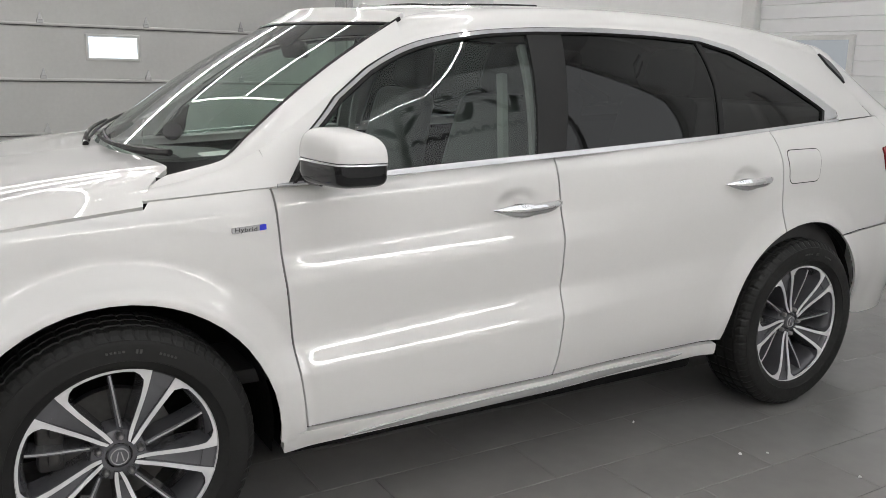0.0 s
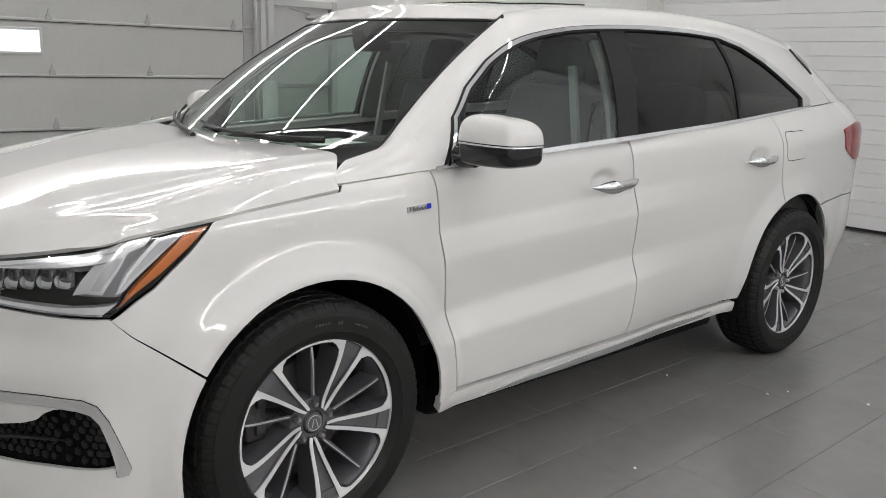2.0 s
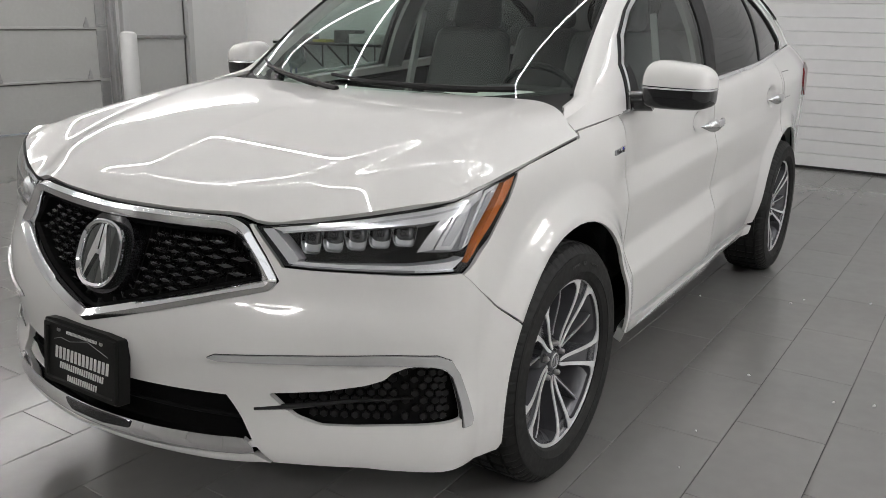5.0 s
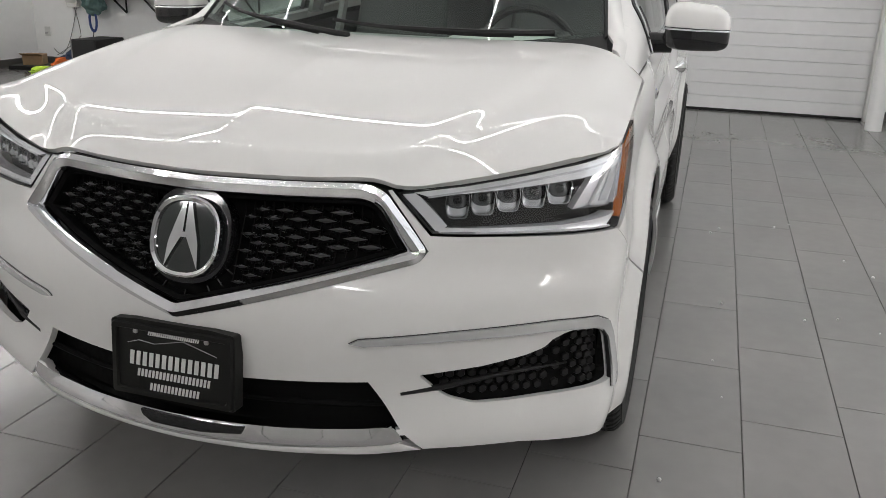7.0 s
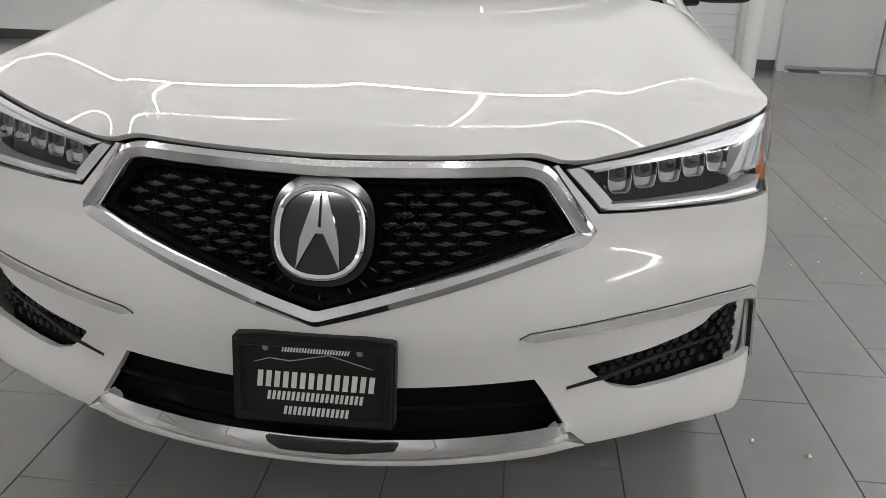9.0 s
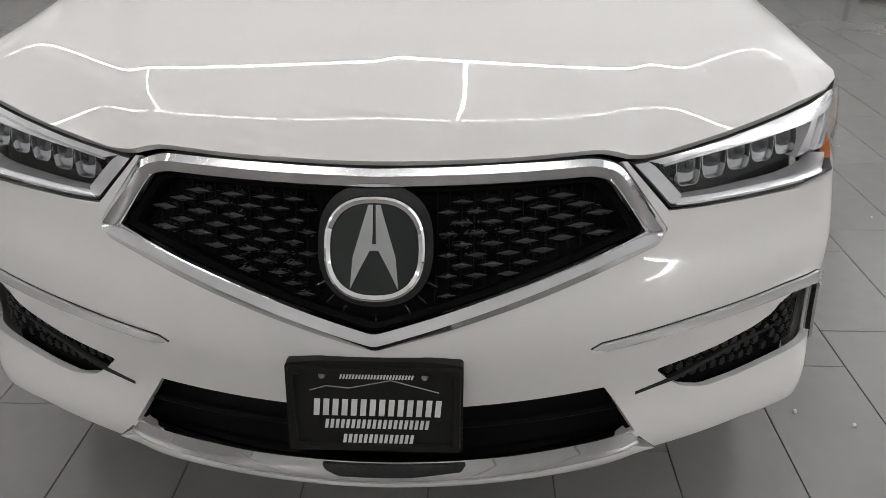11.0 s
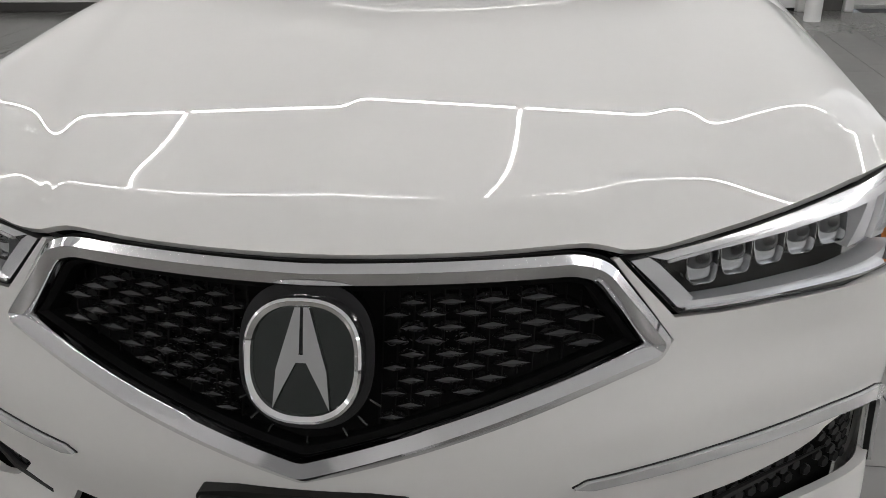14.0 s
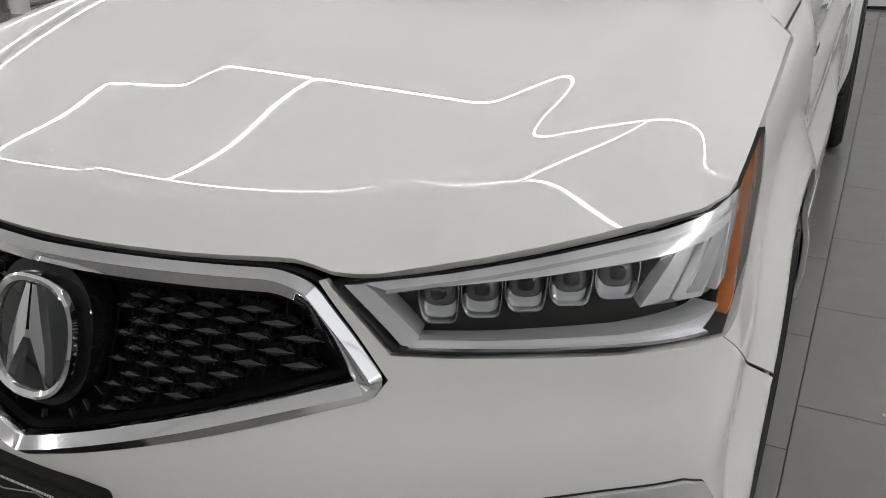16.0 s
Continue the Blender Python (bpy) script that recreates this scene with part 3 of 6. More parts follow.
GAP = 0.0031
ARCH_F, ARCH_R = 0.440, 0.452
seam_1 = [(-0.452, belt(-0.45)), (-0.457, 1.05), (-0.476, 0.85), (-0.505, 0.60), (-0.535, 0.362)]
seam_2 = [(-1.474, belt(-1.47)), (-1.476, 1.10), (-1.498, 0.95), (-1.505, 0.75), (-1.500, 0.55), (-1.488, 0.43), (-1.478, 0.362)]
seam_3 = [(-2.615, belt(-2.61)), (-2.628, 1.05), (-2.640, 0.92), (-2.66, TYRE_R + math.sqrt(ARCH_R ** 2 - 0.16 ** 2))]

# front wings
lamp_line = [(1.22, lamp_top(1.22) - 0.004), (1.15, 0.945), (1.05, 0.865), (0.925, 0.800)]
fender_arch = arc_pts(0.0, ARCH_F, 148 - 114, 184)   # from the bumper's seam over the wheel to the sill
ol = [(along(x), z) for x, z in fender_arch]
wing = ol + [(along(-0.452), 0.335), (along(-0.531), 0.335)]
wing += [(along(x), z) for x, z in reversed(seam_1)]
wing += [(along(-0.11), belt(-0.11) - 0.001), (along(-0.095), lamp_top(along(-0.095)) - 0.001)]
wing += [(u, lamp_top(u) - 0.001) for u in (1.55, 1.45, 1.35, 1.28)] + lamp_line
pair("front_wing", panel(S, shrink(wing, GAP), step=0.014), PAINT)
wing_top = [(along(-0.098), 0.0), (along(-0.452), 0.0), (along(-0.448), 1.0), (along(-0.36), 1.05), (along(-0.20), 1.0), (along(-0.112), 1.0)]
pair("cowl_corner", panel(U, wing_top, step=0.025, depth=0.01), PAINT)

# doors
door_f = [(along(x), z) for x, z in seam_1] + [(along(x), z) for x, z in reversed(seam_2)]
front_doors = pair("front_door", panel(S, shrink(door_f, GAP), step=0.012), PAINT)
door_r = [(along(x), z) for x, z in seam_2] + [(along(-2.362), 0.362)] + [(along(x), z) for x, z in arc_pts(-BASE, ARCH_R, 0, 69)][1:-1] + [(along(x), z) for x, z in reversed(seam_3)]
rear_doors = pair("rear_door", panel(S, shrink(door_r, GAP), step=0.016), PAINT)

# rear quarters, tailgate, rear bumper
quarter = [(along(x), z) for x, z in seam_3] + [(along(x), z) for x, z in arc_pts(-BASE, ARCH_R, 69, 124)][1:]
quarter += [(along(-3.20), 0.752), (along(-3.5), 0.765), (along(-3.5), belt(-3.5))]
pair("rear_quarter_panel", panel(S, shrink(quarter, GAP), step=0.03), PAINT)
gate = [(along(-3.5), 0.765), (along(-4.5), 0.765), (along(-4.5), belt(-3.5)), (along(-3.5), belt(-3.5))]
part("tailgate", joined(panel(S, gate, step=0.05, depth=0), mirror(panel(S, gate, step=0.05, depth=0))), PAINT, car)
rb = [(along(x), z) for x, z in arc_pts(-BASE, ARCH_R, 124, 178, 12)] + [(along(-3.30), 0.34), (along(-3.5), 0.30), (along(-4.5), 0.30), (along(-4.5), 0.765), (along(-3.5), 0.762), (along(-3.2), 0.749)]
part("rear_bumper", joined(panel(S, shrink(rb, GAP), step=0.04), mirror(panel(S, shrink(rb, GAP), step=0.04))), PAINT, car)


tail_x = spline((0.0, -3.47), (0.27, -3.36), (0.52, -3.28), (0.80, -3.23), (1.0, -3.216), (2.0, -3.215))


def tail(a, q):
    _, y0, z0 = U(along(tail_x(q)), q)
    th = a * math.pi / 2
    return tail_x(q) - 0.47 * (1 - 0.44 * min(q, 2)) * math.cos(th), y0 * math.copysign(abs(math.sin(th)) ** 0.42, a), z0


part("tailgate_frame", panel(tail, [(-1, 0.0), (1, 0.0), (1, 2.0), (-1, 2.0)], step=0.1, depth=0.0, flip=True), PAINT, car)
part("tailgate_glass", panel(tail, [(-0.6, 0.1), (0.6, 0.1), (0.6, 1.2), (-0.6, 1.2)], step=0.1, off=-0.004, depth=0.0, flip=True), BLACK_GLOSS, car, "dark tailgate glass")
lamp_r = round_corners([(along(-3.37), 1.128), (along(-3.42), 1.02), (along(-3.60), 0.955), (along(-3.85), 0.97), (along(-3.85), 1.15), (along(-3.6), 1.158)], 0.015)
pair("tail_lamp", panel(S, lamp_r, step=0.03, off=0.007, depth=0.012), RED, car, "red tail lamp lens")

# sills with a bright strip
def sill(u, z):
    x, y, w = S(u, 0.362)
    y = 0.5 * y + 0.5 * S(max(u, along(-0.60)), 0.362)[1]     # the wheel's flare fades out in the sill
    k = (0.362 - z) / 0.07
    return x, y + 0.008 - 0.020 * max(k, 0) ** 2, z


sill_o = [(along(-0.452), 0.352), (along(-0.456), 0.296), (along(-2.345), 0.300), (along(-2.338), 0.352)]
pair("sill", panel(sill, round_corners(sill_o, 0.008), step=0.03, depth=0.03), PAINT)
strip = [(along(-0.66), 0.306), (along(-0.85), 0.321), (along(-1.2), 0.332), (along(-1.75), 0.336), (along(-2.16), 0.331), (along(-2.08), 0.318), (along(-1.7), 0.306), (along(-1.1), 0.300)]
pair("sill_strip", panel(sill, strip, step=0.02, off=0.004, depth=0.008), SATIN, car, "brushed silver sill strip")

# bonnet
front_line = [(p[0] - 0.003, p[1]) for p in hood_edge]
back_line = [(-0.104, 0.858), (-0.130, 0.822), (-0.168, 0.77), (-0.198, 0.722), (-0.207, 0.69), (-0.204, 0.62), (-0.192, 0.45), (-0.182, 0.25), (-0.178, 0.0)]
half = front_line + back_line
full = half + [(x, -y) for x, y in reversed(half)][1:-1]
part("bonnet", panel(hood, shrink(full, 0.002), step=0.0105, depth=0.014), PAINT, car)

# cabin sides with the roof rails, windscreen pillars and window openings
opening = [(-0.505, belt(-0.5) + 0.001), (-0.60, 1.235), (-0.70, 1.335), (-0.82, 1.425), (-0.95, 1.492), (-1.10, 1.535), (-1.28, 1.564), (-1.48, 1.580), (-1.75, 1.590), (-2.05, 1.588),
           (-2.30, 1.576), (-2.50, 1.540), (-2.70, 1.470), (-2.90, 1.388), (-3.06, 1.320), (-3.150, 1.283), (-3.158, 1.262), (-3.135, belt(-3.1) + 0.001)]
open_uq = [uq(x, z) for x, z in opening]
lower = [(along(-0.450), 0.002), (along(-0.50), 0.004)] + open_uq[1:-1] + [(along(-3.145), 0.008), (along(-3.46), 0.0), (along(-3.36), 0.27), (along(-3.28), 0.52), (along(-3.23), 0.80), (along(-3.215), 1.0)]
upper = [(along(-3.215), 2.0), (along(-2.5), 2.0), (along(-1.5), 2.0), (along(-0.97), 2.0), (along(-0.95), 1.5), (along(-0.93), 1.12), (along(-0.7), 1.03), (along(-0.449), 1.0)]
pair("cabin_side", panel(U, lower + upper, step=0.03, depth=0.02), PAINT)
part("roof_panel", panel(roof, [(-0.966, -0.555), (-0.926, -0.40), (-0.898, -0.2), (-0.889, 0.0), (-0.898, 0.2), (-0.926, 0.40), (-0.966, 0.555), (-1.5, 0.565), (-2.2, 0.555), (-2.8, 0.515), (-3.22, 0.470), (-3.22, -0.470), (-2.8, -0.515), (-2.2, -0.555), (-1.5, -0.565)], step=0.06, depth=0.01), PAINT, car)
part("sunroof", panel(roof, round_corners([(-1.25, -0.40), (-1.25, 0.40), (-1.72, 0.42), (-1.72, -0.42)], 0.05), step=0.06, off=0.004, depth=0.006), BLACK_GLOSS, car, "dark glass sunroof")


def spoiler_sheet(x, y):
    return x, y, roof_z(-3.1) + 0.010 - 0.22 * (-3.1 - x) - 0.06 * (y / 0.55) ** 2


part("roof_spoiler", panel(spoiler_sheet, round_corners([(-3.06, -0.48), (-3.06, 0.48), (-3.22, 0.52), (-3.27, 0.3), (-3.28, 0.0), (-3.27, -0.3), (-3.22, -0.52)], 0.03), step=0.06, depth=0.03), PAINT, car)
fin = [uq(-3.205, 1.545), uq(-3.215, 1.48), uq(-3.285, 1.395), uq(-3.290, 1.42), uq(-3.262, 1.50)]
pair("spoiler_fin", panel(U, fin, step=0.03, off=0.010, depth=0.03), BLACK_GLOSS)

# window trim, panes and pillar covers
belt_rail = [(along(-0.47), -0.016), (along(-3.16), -0.016), (along(-3.16), 0.022), (along(-1.5), 0.022), (along(-0.8), 0.028), (along(-0.47), 0.035)]
pair("belt_moulding", panel(U, belt_rail, step=0.03, off=0.006, depth=0.010), SATIN, car, "satin chrome belt moulding")
arch_o = [uq(x, z + 0.0) for x, z in opening[:-1]]
arch_i = [uq(-0.535, belt(-0.53)), uq(-0.625, 1.228), uq(-0.722, 1.320), uq(-0.838, 1.405), uq(-0.963, 1.470), uq(-1.108, 1.512), uq(-1.285, 1.541), uq(-1.48, 1.556), uq(-1.75, 1.566), uq(-2.05, 1.564),
          uq(-2.295, 1.552), uq(-2.48, 1.513), uq(-2.67, 1.440), uq(-2.85, 1.360), uq(-2.98, 1.308), uq(-3.035, 1.284), uq(-3.02, 1.2405)]
pair("window_frame_rubber", panel(U, arch_o + arch_i[::-1], step=0.02, off=0.004, depth=0.012), BLACK, car)
fr_o = [0.30] * 4 + [0.22] * 4 + [0.10] * 9
fr_i = [0.72] * 4 + [0.78] * 4 + [0.90] * 9
mid_o = [(a[0] + (b[0] - a[0]) * f, a[1] + (b[1] - a[1]) * f) for a, b, f in zip(arch_o, arch_i, fr_o)]
mid_i = [(a[0] + (b[0] - a[0]) * f, a[1] + (b[1] - a[1]) * f) for a, b, f in zip(arch_o, arch_i, fr_i)]
pair("window_frame_moulding", panel(U, mid_o + mid_i[::-1], step=0.02, off=0.009, depth=0.008), CHROME, car, "chrome window frame moulding")

win_f = [uq(-0.535, belt(-0.53))] + arch_i[1:7] + [uq(-1.445, 1.553), uq(-1.395, belt(-1.395))]
win_r = [uq(-1.515, belt(-1.515)), uq(-1.595, 1.560), uq(-1.75, 1.566), uq(-2.05, 1.564), uq(-2.275, 1.553), uq(-2.295, 1.46), uq(-2.305, 1.38), uq(-2.295, belt(-2.3))]
win_q = [uq(-2.322, belt(-2.32)), uq(-2.332, 1.38), uq(-2.320, 1.47), uq(-2.305, 1.548)] + arch_i[11:]
pillar_b = [uq(-1.395, belt(-1.395)), uq(-1.445, 1.553), uq(-1.595, 1.560), uq(-1.515, belt(-1.515))]
pillar_c = [uq(-2.295, belt(-2.3)), uq(-2.305, 1.38), uq(-2.295, 1.46), uq(-2.275, 1.553), uq(-2.305, 1.548), uq(-2.320, 1.47), uq(-2.332, 1.38), uq(-2.322, belt(-2.32))]
for name, ol, mat, lb in (("front_window", win_f, GLASS_SIDE, "green tinted glass"), ("rear_window", win_r, GLASS_REAR, "dark privacy glass"), ("quarter_window", win_q, GLASS_REAR, "dark privacy glass")):
    doors = {"front_window": front_doors, "rear_window": rear_doors}.get(name, (car, car))
    for ob, owner in zip(pair(name, panel(U, ol, step=0.04, off=-0.004, depth=0), mat, car, lb), doors):
        ob.visible_shadow = False
        ob.parent = owner
pair("door_pillar", panel(U, pillar_b, step=0.04, off=0.001, depth=0.02), BLACK, car, "black door pillar")
pair("rear_pillar", panel(U, pillar_c, step=0.03, off=0.001, depth=0.02), BLACK, car)
sail = [uq(-0.525, belt(-0.525)), uq(-0.632, 1.222), uq(-0.655, 1.23), uq(-0.640, belt(-0.64))]
pair("mirror_sail", panel(U, sail, step=0.03, off=0.003, depth=0.01), BLACK, car)

# the wing's top and the pillar's inner face, from the cabin side to the windscreen's edge
rim = [(-0.196, 0.776, 1.129), (-0.26, 0.770, 1.142), (-0.32, 0.758, 1.153)]
for i in range(13):
    x, y, z = shield(1.005, i / 12)
    rim.append((x, y, z + 0.003))
rim_y = spline(*[(p[0], p[1]) for p in rim])
rim_z = spline(*[(p[0], p[2]) for p in rim])


def pillar_in(u, b):
    x = 1.52 - u
    p = np.array(U(u, 0.97))
    q = np.array((x, rim_y(x), rim_z(x)))
    w = p + (q - p) * b
    return w[0], w[1], w[2] + 0.010 * math.sin(math.pi * min(max(b, 0), 1))


pil = [(along(-0.122), 0.0), (along(-0.3), 0.0), (along(-0.6), 0.0), (along(-0.97), 0.0), (along(-0.97), 1.0), (along(-0.7), 1.0), (along(-0.45), 1.0), (along(-0.30), 1.0), (along(-0.200), 1.0), (along(-0.168), 0.5)]
pair("pillar_top", panel(pillar_in, pil, step=0.03, depth=0.012), PAINT)

# windscreen
ws = part("windscreen", panel(shield, [(-1, 0.0), (1, 0.0), (1, 0.95), (0.5, 0.92), (0, 0.91), (-0.5, 0.92), (-1, 0.95)], step=0.06, depth=0), GLASS_FRONT, car, "green tinted windscreen glass")
ws.visible_shadow = False
for s in (-1, 1):
    part("windscreen_seal", panel(shield, [(s * 0.994, -0.02), (s * 1.004, -0.02), (s * 1.010, 1.0), (s * 0.990, 1.0)][::s], step=0.04, off=0.004, depth=0.012), BLACK, car)
head = [(-1.0, 0.947), (-0.75, 0.926), (-0.5, 0.913), (-0.25, 0.907), (0.0, 0.905), (0.25, 0.907), (0.5, 0.913), (0.75, 0.926), (1.0, 0.947)]
part("roof_header", panel(shield, head + [(1.0, 1.03), (0.5, 1.03), (0.0, 1.03), (-0.5, 1.03), (-1.0, 1.03)], step=0.05, off=0.006, depth=0.012), PAINT, car)
part("windscreen_band", panel(shield, [(a, b - 0.012) for a, b in head] + head[::-1], step=0.04, off=0.003, depth=0.006), BLACK, car)


def cowl(a, b):
    x0, y0, z0 = -0.152 - 0.02 * a * a, a * 0.79, 1.120 + 0.004 * a * a
    x1, y1, z1 = shield(a, 0.02)
    return x0 + (x1 - x0) * b, y0 + (y1 - y0) * b, z0 + (z1 - z0) * b - 0.035 * math.sin(math.pi * b) - 0.006


part("cowl", panel(cowl, [(-0.99, -0.1), (0.99, -0.1), (1.0, 1.05), (-1.0, 1.05)], step=0.05, depth=0.02), BLACK, car)
for ya, yb in ((0.60, -0.02), (-0.05, -0.55)):
    arm = []
    for i in range(9):
        t = i / 8
        x, y, z = shield((ya + (yb - ya) * t) / 0.75, 0.012 + 0.055 * t)
        arm.append((x + 0.014, y, z + 0.022 + 0.006 * math.sin(math.pi * t)))
    wiper = part("wiper", tube(arm, [0.011 - 0.006 * i / 8 for i in range(9)], 6), BLACK, car)
    blade = []
    for i in range(9):
        t = i / 8
        x, y, z = shield((ya - 0.12 + (yb - ya) * t) / 0.75, 0.03 + 0.07 * t)
        blade.append((x + 0.008, y, z + 0.012))
    part("wiper_blade", tube(blade, 0.006, 6), BLACK, wiper)

# inner shells that close the gaps
inner = [(along(-3.3), 0.32)] + [(along(x), z) for x, z in arc_pts(-BASE, ARCH_R + 0.01, 178, 2)] + [(along(-2.3), 0.32), (along(-0.5), 0.32)] + [(along(x), z) for x, z in arc_pts(0, ARCH_F + 0.01, 178, 2)] + [(along(0.47), 0.33)]
inner += [(along(0.47), 0.66), (1.3, 0.985), (along(-0.1), 1.04), (along(-3.4), 1.20)]
pair("inner_panel", panel(S, inner, step=0.06, off=-0.016, depth=0), DARK)
for cx in (0.0, -BASE):
    g = lathe([(0.447, 0.50), (0.447, 0.872)], 30, "y", -12, 192)
    g = (np.asarray(g[0]) + np.array([cx, 0, TYRE_R]), g[1], None)
    w = lathe([(0.0, 0.50), (0.447, 0.50)], 30, "y", -12, 192)
    w = (np.asarray(w[0]) + np.array([cx, 0, TYRE_R]), w[1], None)
    pair("wheel_arch_liner", joined(g, w), DARK)
# the wide middle block is enlarged to deepen the shade on the floor
part("underbody", joined(block((4.2, 1.0, 0.14), (-1.45, 0, 0.29), 0.03), block((1.80, 1.64, 0.11), (-1.40, 0, 0.280), 0.03), block((0.5, 0.9, 0.06), (0.45, 0, 0.30), 0.02)), DARK, car)

# ---- nose: bumper, grille, lamps, plate ----
grille_o = [(0.0, 0.902), (0.385, 0.909, 0.03), (0.432, 0.895, 0.02), (0.528, 0.770, 0.03), (0.514, 0.745, 0.02), (0.0, 0.606)]
grille_poly = grille_o + [(-p[0], *p[1:]) for p in grille_o[-2:0:-1]]
lamp_poly = [(0.452, 0.896), (0.535, 0.806), (0.60, 0.803), (0.80, 0.803), (0.925, 0.806), (1.05, 0.870), (1.15, 0.948), (1.215, 1.008)] + [(u, lamp_top(u) - 0.003) for u in (1.10, 1.0, 0.9, 0.8, 0.72, 0.6)]
intake_o = [(0.0, 0.470), (0.425, 0.478), (0.497, 0.366), (0.0, 0.345)]
fog_o = [(0.528, 0.494), (0.66, 0.511), (0.745, 0.530), (0.785, 0.546), (0.815, 0.582), (0.86, 0.585), (0.905, 0.555), (0.942, 0.432), (0.72, 0.420), (0.645, 0.419), (0.59, 0.436), (0.560, 0.460)]
seam_low = arc_pts(0.0, ARCH_F, 33.5, -9, 12)
bump = [(0.0, 0.609), (0.516, 0.748), (0.531, 0.770), (0.436, 0.897), (0.444, 0.899), (0.531, 0.802), (0.60, 0.7998), (0.80, 0.7998), (0.925, 0.8028)]
bump += [(along(x), z) for x, z in seam_low] + [(along(0.455), 0.295), (1.0, 0.290), (0.88, 0.303), (0.75, 0.318), (0.545, 0.314), (0.508, 0.352), (0.0, 0.338)]
bump_all = bump + [(-a, b) for a, b in reversed(bump)][1:-1]
fog_full = round_corners(fog_o, 0.012)
holes = [intake_o + [(-a, b) for a, b in intake_o[-2:0:-1]], fog_full, [(-a, b) for a, b in fog_full]]
part("front_bumper", panel(S, bump_all, holes, step=0.018, depth=0.018), PAINT, car)
part("bumper_backing", panel(S, [(-1.0, 0.31), (1.0, 0.31), (1.0, 0.60), (0.9, 0.78), (-0.9, 0.78), (-1.0, 0.60)], step=0.06, off=-0.055, depth=0), VOID, car)

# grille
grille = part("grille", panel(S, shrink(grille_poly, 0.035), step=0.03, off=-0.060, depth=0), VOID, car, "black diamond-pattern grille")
rim = shrink(grille_poly, -0.003)
loops = ring_loops(rim, (0.0, 0.003, 0.007, 0.015, 0.032, 0.036, 0.037), 0.012, 0.02)
part("grille_frame", band(S, list(zip(loops, (-0.03, 0.004, 0.008, 0.017, 0.007, -0.002, -0.02)))), FRAME, grille, "chrome grille surround")
loops = ring_loops(grille_poly, (0.032, 0.036, 0.044, 0.046), 0.012, 0.02)
part("grille_liner", band(S, list(zip(loops, (-0.02, -0.012, -0.02, -0.055)))), VOID, grille)
loops = ring_loops(shrink(grille_poly, -0.006), (0.0, 0.003, 0.009), 0.012, 0.02)
part("grille_gasket", band(S, list(zip(loops, (-0.02, -0.004, -0.02)))), BLACK, grille)

hole = [p[:2] for p in round_corners(shrink(grille_poly, 0.046), 0.01)]
LATTICE = material('black lattice plastic', (0.022, 0.0222, 0.0222), 0.25, 0, 0.15, 120, spec=0.5)
STUD = material('dark stud plastic', (0.11, 0.11, 0.113), 0.2, 0.3, 0.1, 90, coat=0.8)


EM_Z = 0.775


def diamond(w, h, d):
    """A long four-sided stud with a raised ridge."""
    v = [(-w, 0, 0), (0, -h, 0), (w, 0, 0), (0, h, 0), (-w * 0.12, 0, d), (w * 0.12, 0, d), (-w, 0, -0.02), (0, -h, -0.02), (w, 0, -0.02), (0, h, -0.02)]
    f = [(0, 1, 5, 4), (1, 2, 5), (2, 3, 4, 5), (3, 0, 4), (0, 6, 7, 1), (1, 7, 8, 2), (2, 8, 9, 3), (3, 9, 6, 0)]
    return np.array(v, float), f, None


def cell(w, h):
    """The pyramid behind a stud, which widens until it meets its neighbours."""
    v, f = [], []
    for kw, kh, z in ((0.98, 0.96, -0.004), (1.20, 1.70, -0.014), (1.30, 1.84, -0.038)):
        v += [(-w * kw, 0, z), (-w * kw * 0.42, -h * kh, z), (w * kw * 0.42, -h * kh, z), (w * kw, 0, z), (w * kw * 0.42, h * kh, z), (-w * kw * 0.42, h * kh, z)]
    for r in (0, 6):
        f += [(r + k, r + 6 + k, r + 6 + (k + 1) % 6, r + (k + 1) % 6) for k in range(6)]
    return np.array(v, float), f, None


def stud_row(j):
    return 0.889 - 0.0160 * j


for sgn in (-1, 1):
    cells = []
    for j in range(19):
        for k in range(8):
            q = k + (0.5 if j % 2 else 0.0)
            y_mid = 0.128 + 0.050 * q + 0.0028 * q * q
            wdt = 0.0185 + 0.0022 * q
            z = stud_row(j) + 0.012 * (y_mid - 0.1) * (stud_row(j) - 0.76) / 0.1
            if all(inside(hole, sgn * (y_mid + h * wdt), z + v) for h, v in ((-0.9, 0), (0.9, 0), (0, 0.005), (0, -0.005))) and math.hypot(y_mid / 0.118, (z - EM_Z) / 0.112) > 1.06:
                part("grille_stud", on_surface(diamond(wdt, 0.0043 + 0.0004 * q, 0.007), S, sgn * y_mid, z, -0.026, spin=-sgn * 0.08 * (y_mid - 0.1)), STUD, grille, smooth=False)
                cells.append(on_surface(cell(wdt, 0.0043 + 0.0004 * q), S, sgn * y_mid, z, -0.028, spin=-sgn * 0.08 * (y_mid - 0.1)))
    part("grille_lattice", joined(*cells), LATTICE, grille, "black lattice behind the studs", smooth=False)
# small fins that fan out under the emblem
for k in range(9):
    a = radians(-150 + 15 * k)
    fy, fz = 0.118 * math.cos(a), EM_Z + 0.118 * math.sin(a)
    if inside(hole, fy, fz):
        fin_geo = block((0.020, 0.0035, 0.010), (0, 0, 0), 0.0012, 1)
        part("grille_fin", on_surface(fin_geo, S, fy, fz, -0.034, spin=a), LATTICE, grille, smooth=False)
